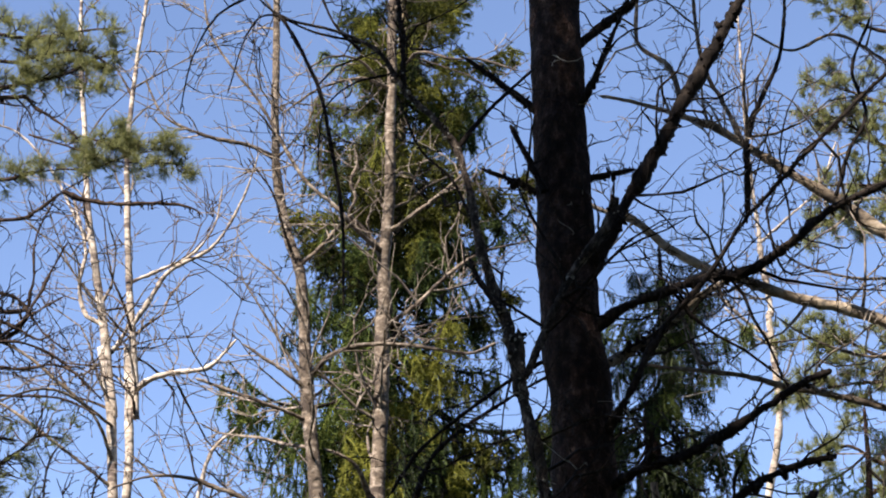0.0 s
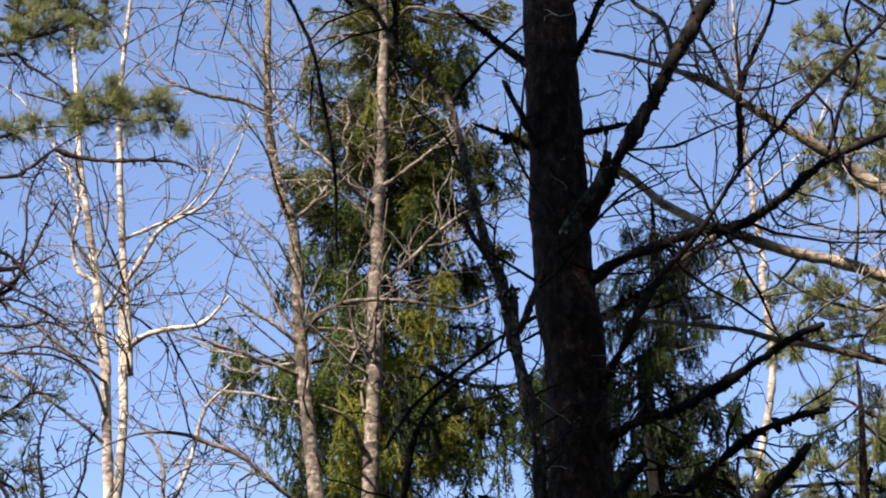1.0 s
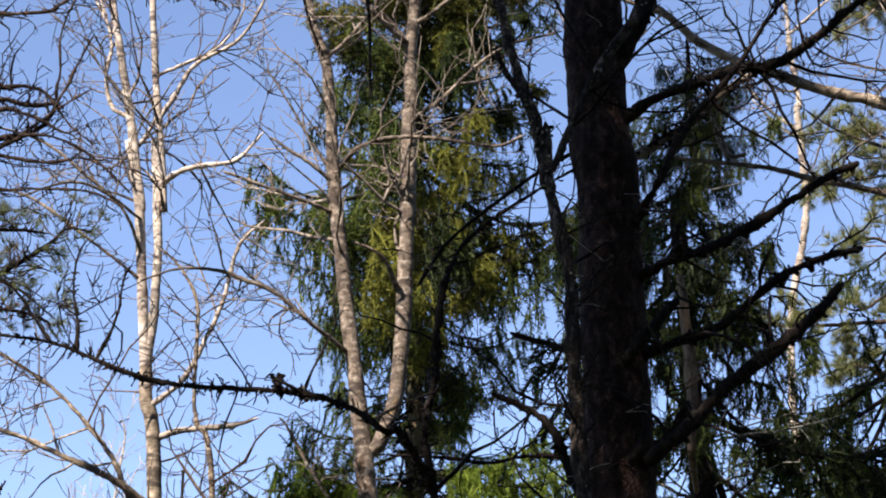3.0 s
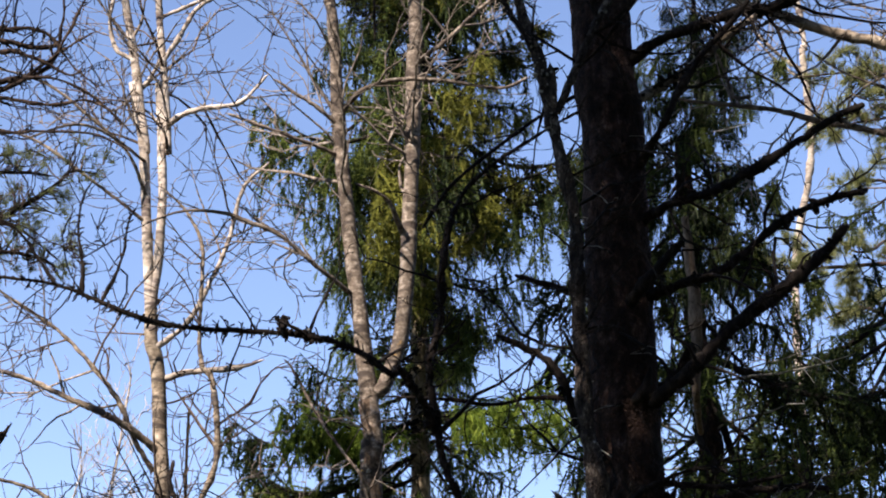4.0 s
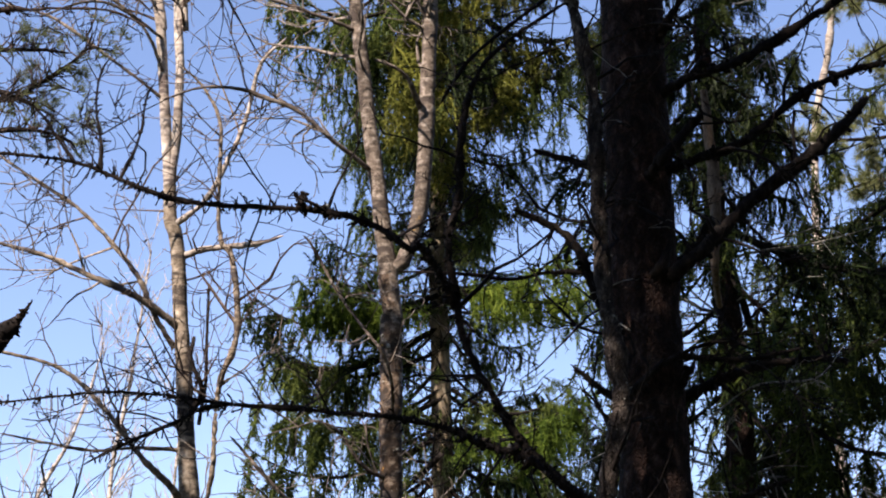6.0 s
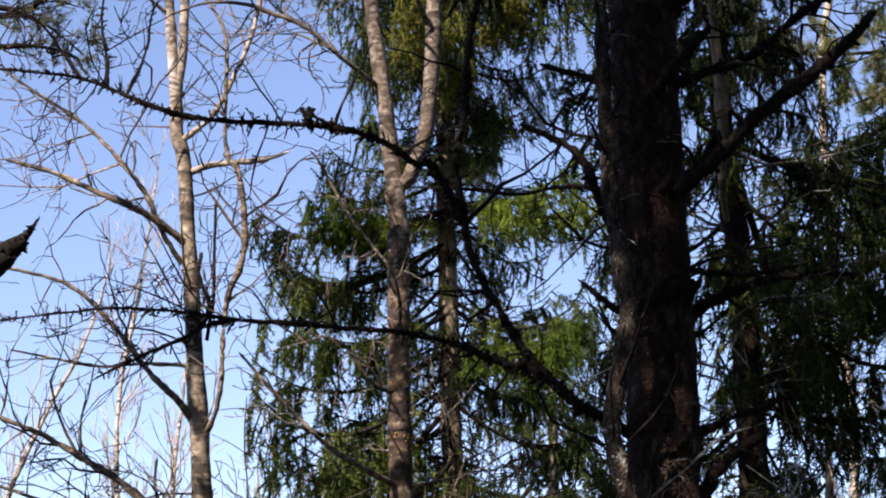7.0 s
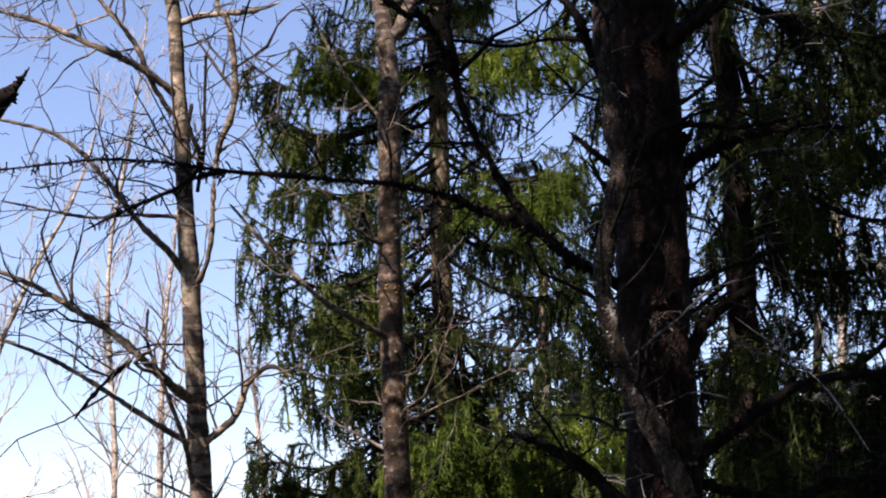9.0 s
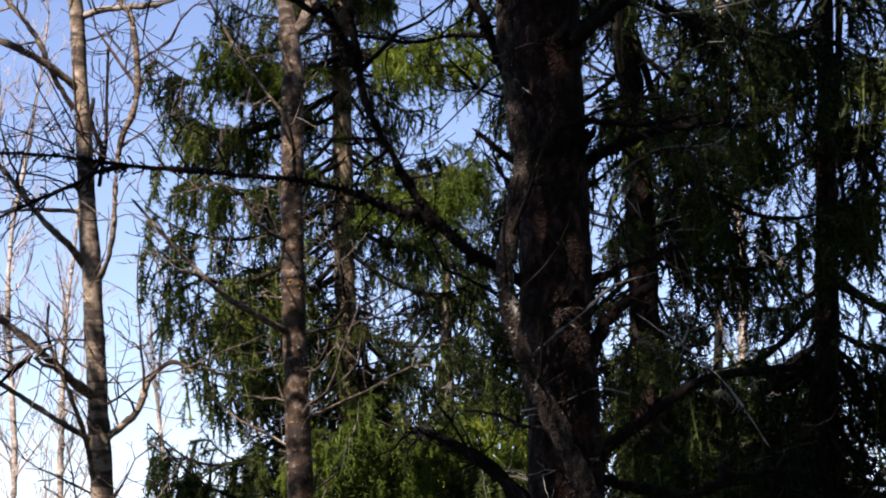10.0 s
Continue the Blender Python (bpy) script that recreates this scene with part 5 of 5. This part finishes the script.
twigs(shade, LICHEN, 91, levels=((9.0, (0.5, 1.6)), (4.0, (0.2, 0.7)), (4.0, (0.08, 0.3))), up=-0.05, floor=0.002, label="fine dead twigs", angle=(60, 95), start=0.15)
edge = thing("spruce_tree", (3.17, 17.00, 0), "dark shaded spruce with hanging boughs")
axis = [(3.14, 17.00, 0.41), (3.21, 17.00, 2.53), (3.29, 17.00, 5.00), (3.33, 17.00, 6.75), (3.36, 17.00, 8.16)]
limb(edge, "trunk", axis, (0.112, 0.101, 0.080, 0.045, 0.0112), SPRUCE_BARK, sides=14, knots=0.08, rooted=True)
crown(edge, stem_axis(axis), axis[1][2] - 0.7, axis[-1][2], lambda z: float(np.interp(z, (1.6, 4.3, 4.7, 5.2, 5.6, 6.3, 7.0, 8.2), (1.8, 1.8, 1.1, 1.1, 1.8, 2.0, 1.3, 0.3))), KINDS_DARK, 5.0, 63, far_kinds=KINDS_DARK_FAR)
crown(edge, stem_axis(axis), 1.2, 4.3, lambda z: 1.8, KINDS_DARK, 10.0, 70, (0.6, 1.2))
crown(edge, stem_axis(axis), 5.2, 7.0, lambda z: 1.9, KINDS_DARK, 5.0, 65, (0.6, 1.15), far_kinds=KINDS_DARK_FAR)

# ---- unseen spruces added beside and behind the viewer, to shade the big trunk ----
COARSE = [spruce_bough(140 + k, 1.0, d, c, NEEDLES_DARK, spacing=0.09, needle=(0.12, 0.055), thick=0.3, body=0.034, rough_wood=True) for k, (d, c) in enumerate(((0.35, 1.2), (0.5, 1.3)))]


def shading_spruce(x, y, h, low, reach, seed, per_m=5.0, thin=None):
    tree = thing("spruce_tree", (x, y, 0), "tall dark spruce added out of view for shade", group="surrounding forest")
    limb(tree, "trunk", [(x, y, -0.15), (x, y, 0.5 * h), (x, y, h)], (0.17, 0.12, 0.02), SPRUCE_BARK, sides=10, step=0.4)
    span = lambda z: 0.3 + reach * ((h - z) / (h - low)) ** 0.7
    if thin:       # sparser boughs low down, so that sun flecks reach the big trunk
        crown(tree, lambda z: (x, y), low, thin, span, COARSE, per_m * 0.15, seed + 50, (0.6, 1.0))
    crown(tree, lambda z: (x, y), thin or low, h - 0.2, span, COARSE, per_m, seed, (0.6, 1.0))
    return tree


for k, (x, y, h) in enumerate(((-3.5, 5.7, 20), (-3.0, 3.8, 15), (-4.5, 4.4, 20), (-2.6, 1.6, 15), (-4.1, 7.0, 20), (-2.8, 4.9, 15), (2.9, 6.0, 22), (2.7, 3.0, 22), (3.6, 8.4, 20))):
    shading_spruce(x, y, h, 4.0, 1.35, 160 + k, 12.0, 11.6)
# a wider ring, also out of view, to cut the sky light
for k, (x, y) in enumerate(((6.2, 13), (8.0, 18), (7.5, 8), (2.0, -3.0), (-2.5, -2.5), (-6.0, 0.5), (5.5, -1.5), (-0.5, -6.5), (-6.0, -5.5), (5.0, -7.0), (9.5, 2.5), (-9.5, -1.0))):
    shading_spruce(x, y, 19 + (k * 7 % 5), 3.0 if y > 5 else 6.5, 2.6, 180 + k, 5.5)
# one more added out of view, to shade the lower birch
shading_spruce(-5.4, 14.6, 10.4, 2.0, 1.5, 230, 12.0)
# three extra unseen ones that block more of the sky
for k, (x, y) in enumerate(((6.5, 4.5), (4.0, -4.0), (9.0, 6.5))):
    shading_spruce(x, y, 18 + (k * 7 % 5), 4.0, 2.6, 240 + k, 7.0)
# a living crown added unseen, high up on the big spruce, to block sky light
crown(spruce, lambda z: (TOP[0], TOP[1]), TOP[2] + 2.2, 19.5, lambda z: 0.3 + 2.1 * (19.7 - z) / 9.0, COARSE, 12.0, 199)

# ---- pines ----
pine = thing("pine_tree", (-3.65, 13.00, 0), "pine with loose tufts of grey-green needles")
limb(pine, "trunk", [(-4.0, 13.0, -0.1), (-3.95, 13.0, 5.0), (-3.9, 13.0, 9.0), (-3.85, 13.0, 11.0)], (0.16, 0.14, 0.11, 0.06), SPRUCE_BARK, sides=18, grow_twigs=False)
for pts in (
        [(-4.34, 13.00, 9.12), (-3.06, 13.00, 8.82), (-2.69, 13.00, 8.86), (-2.48, 13.00, 8.91), (-2.26, 13.00, 9.03), (-2.06, 13.00, 9.11)],
        [(-4.39, 13.00, 9.55), (-3.02, 13.00, 9.24), (-2.64, 13.00, 9.20), (-2.35, 13.00, 9.24), (-2.09, 13.00, 9.26)],
        [(-4.37, 13.00, 9.38), (-3.00, 13.00, 9.03), (-2.67, 13.00, 9.05), (-2.38, 13.00, 9.09), (-2.15, 13.00, 8.96)],
        [(-3.87, 13.00, 8.13), (-3.01, 13.00, 8.16), (-2.79, 13.00, 8.15), (-2.65, 13.00, 8.20), (-2.47, 13.00, 8.22)]):
    limb(pine, "limb", pts, (0.018, 0.014, 0.010, 0.004), PINE_BARK)
for pts in (
        [(-2.67, 13.00, 8.47), (-2.41, 13.00, 8.38), (-2.18, 13.00, 8.30), (-1.97, 13.00, 8.27), (-1.75, 13.00, 8.27), (-1.60, 13.00, 8.22)],
        [(-2.47, 13.00, 8.22), (-2.25, 13.00, 8.23), (-2.04, 13.00, 8.31), (-1.83, 13.00, 8.36), (-1.72, 13.00, 8.39)],
        [(-2.34, 13.00, 8.46), (-2.15, 13.00, 8.41), (-1.97, 13.00, 8.43)],
        [(-2.82, 13.00, 9.11), (-2.52, 13.00, 8.96), (-2.29, 13.00, 8.86), (-2.14, 13.00, 8.73)]):
    limb(pine, "limb", pts, (0.007, 0.006, 0.004, 0.003), PINE_BARK)
ends = twigs(pine, TWIG_DARK, 71, levels=((34, (0.1, 0.32)), (36.0, (0.05, 0.16))), up=0.1, floor=0.0018, label="fine dark twigs", start=0.15, angle=(30, 90))
tufts(pine, ends, 72, keep=0.8, count=44, length=0.075, width=0.0036)
PATHS[pine.name] = []
for pts in (
        [(-4.27, 13.00, 6.25), (-3.09, 13.00, 6.14), (-2.88, 13.00, 6.09), (-2.70, 13.00, 6.00), (-2.49, 13.00, 5.82)],
        [(-4.24, 13.00, 5.96), (-3.05, 13.00, 6.07), (-2.75, 13.00, 6.18), (-2.55, 13.00, 6.32), (-2.45, 13.00, 6.41), (-2.28, 13.00, 6.39)],
        [(-3.94, 13.00, 6.43), (-3.07, 13.00, 6.40), (-2.76, 13.00, 6.40), (-2.55, 13.00, 6.37)],
        [(-3.89, 13.00, 5.82), (-3.00, 13.00, 5.89), (-2.66, 13.00, 5.86), (-2.49, 13.00, 5.78)]):
    limb(pine, "limb", pts, (0.022, 0.016, 0.010, 0.005), D)
ends = twigs(pine, TWIG_DARK, 73, levels=((60, (0.15, 0.45)), (30.0, (0.06, 0.2))), up=0.1, floor=0.0018, label="fine dark twigs", start=0.68, angle=(30, 90))
tufts(pine, ends, 74, keep=0.8, count=30, length=0.065, width=0.0042)
twigs(pine, TWIG_BROWN, 80, levels=((30, (0.15, 0.5)), (14.0, (0.06, 0.25)), (6.0, (0.04, 0.12))), up=0.05, floor=0.002, label="fine brown twigs", start=0.55, angle=(30, 95), wiggle=0.32)
PATHS[pine.name] = []
for pts in (
        [(-4.17, 13.00, 7.65), (-2.77, 13.00, 7.87), (-2.56, 13.00, 7.94), (-2.42, 13.00, 8.06), (-2.25, 13.00, 8.18)],
        [(-2.42, 13.00, 8.06), (-2.06, 13.00, 8.00), (-1.84, 13.00, 7.98), (-1.59, 13.00, 7.93), (-1.51, 13.00, 7.87)],
        [(-3.90, 13.00, 8.45), (-2.83, 13.00, 8.74), (-2.61, 13.00, 8.67), (-2.38, 13.00, 8.53), (-2.26, 13.00, 8.36)],
        [(-3.79, 13.00, 7.45), (-2.72, 13.00, 7.22), (-2.59, 13.00, 7.41), (-2.54, 13.00, 7.72), (-2.45, 13.00, 8.00)],
        [(-3.39, 13.00, 6.96), (-2.71, 13.00, 7.07), (-2.54, 13.00, 7.26), (-2.42, 13.00, 7.53), (-2.33, 13.00, 7.72)],
        [(-3.42, 13.00, 7.26), (-2.73, 13.00, 7.33), (-2.50, 13.00, 7.10), (-2.31, 13.00, 6.95)],
        [(-3.97, 13.00, 6.80), (-2.93, 13.00, 6.93), (-2.70, 13.00, 7.06), (-2.56, 13.00, 7.18), (-2.36, 13.00, 7.33)],
        [(-3.98, 13.00, 6.91), (-2.93, 13.00, 6.88), (-2.65, 13.00, 6.88), (-2.41, 13.00, 6.88), (-2.23, 13.00, 6.80), (-2.07, 13.00, 6.64)],
        [(-3.66, 13.00, 7.22), (-2.95, 13.00, 7.22), (-2.74, 13.00, 7.14), (-2.49, 13.00, 7.05), (-2.42, 13.00, 7.14)],
        [(-3.64, 13.00, 7.06), (-2.94, 13.00, 7.02), (-2.59, 13.00, 6.99), (-2.30, 13.00, 6.84), (-2.17, 13.00, 6.73)],
        [(-3.61, 13.00, 6.65), (-2.92, 13.00, 6.65), (-2.64, 13.00, 6.69), (-2.33, 13.00, 6.67), (-2.11, 13.00, 6.56)]):
    limb(pine, "limb", pts, (0.018, 0.012, 0.008, 0.004), PINE_BARK, knots=0.3, wave=0.06)
ends = twigs(pine, TWIG_DARK, 77, levels=((11, (0.2, 0.7)), (10.0, (0.08, 0.3)), (6, (0.05, 0.15))), up=0.05, floor=0.0022, label="fine dark twigs", start=0.35, angle=(30, 95), wiggle=0.3)
twigs(pine, TWIG_DARK, 79, levels=((45.0, (0.02, 0.10)),), up=0.0, floor=0.0035, angle=(40, 95), start=0.4, label="short stubs and lichen tufts", name="stub")
lumps(pine, PATHS[pine.name], D, 20, 45.0, (0.003, 0.011), "knobs of dark moss")
tufts(pine, ends, 78, keep=0.12, count=26, length=0.06, width=0.0042)
limb(pine, "broken_limb", [(-3.95, 13.00, 3.82), (-3.11, 12.60, 4.24), (-2.95, 12.60, 4.38), (-2.80, 12.60, 4.53), (-2.71, 12.60, 4.62), (-2.63, 12.60, 4.73)], (0.056, 0.076, 0.076, 0.060, 0.022, 0.0025), D, "dark broken limb", knots=0.2, wave=0.0, step=0.02)
lumps(pine, PATHS[pine.name][-1:], D, 27, 260.0, (0.004, 0.012), "ragged dark bark")

pine_2 = thing("pine_tree", (4.79, 19.00, 0), "pine with loose tufts of grey-green needles")
limb(pine_2, "trunk", [(5.6, 19.0, -0.1), (5.6, 19.0, 7.0), (5.5, 19.0, 13.0), (5.5, 19.0, 16.0)], (0.18, 0.16, 0.12, 0.06), SPRUCE_BARK, sides=18, grow_twigs=False)
for pts in (
        [(6.07, 19.00, 12.76), (4.43, 19.00, 12.76), (3.90, 19.00, 12.94), (3.64, 19.00, 13.13)],
        [(5.97, 19.00, 11.89), (4.37, 19.00, 11.95), (3.84, 19.00, 12.13), (3.42, 19.00, 12.26)],
        [(5.90, 19.00, 11.29), (4.33, 19.00, 11.47), (3.82, 19.00, 11.77), (3.51, 19.00, 11.95)],
        [(5.78, 19.00, 10.25), (4.25, 19.00, 10.59), (3.75, 19.00, 10.82), (3.31, 19.00, 10.59)],
        [(5.82, 19.00, 10.59), (4.53, 19.00, 10.82), (3.98, 19.00, 11.11), (3.51, 19.00, 11.11)],
        [(5.67, 19.00, 9.36), (4.15, 19.00, 9.35), (3.55, 19.00, 9.57), (2.79, 19.00, 9.51)],
        [(5.62, 19.00, 8.92), (4.13, 19.00, 9.13), (3.62, 19.00, 9.13), (3.06, 19.00, 9.02)],
        [(5.54, 19.00, 8.18), (4.06, 19.00, 8.33), (3.58, 19.00, 8.54), (3.22, 19.00, 8.33)],
        [(5.14, 19.00, 6.75), (3.90, 19.00, 7.05), (3.42, 19.00, 7.36), (3.03, 19.00, 7.26)],
        [(5.22, 19.00, 7.78), (3.74, 19.00, 7.77), (2.85, 19.00, 7.72), (2.41, 19.00, 7.77)],
        [(5.27, 19.00, 8.40), (3.96, 19.00, 8.19), (3.45, 19.00, 7.88), (3.16, 19.00, 7.98)]):
    limb(pine_2, "limb", pts, (0.030, 0.020, 0.012, 0.005), PINE_BARK)
ends = twigs(pine_2, TWIG_DARK, 75, levels=((24.0, (0.15, 0.6)), (36, (0.05, 0.2))), up=0.1, floor=0.0022, label="fine dark twigs", start=0.4, angle=(30, 90))
tufts(pine_2, ends, 76, keep=1.0, count=46, length=0.08, width=0.0065)
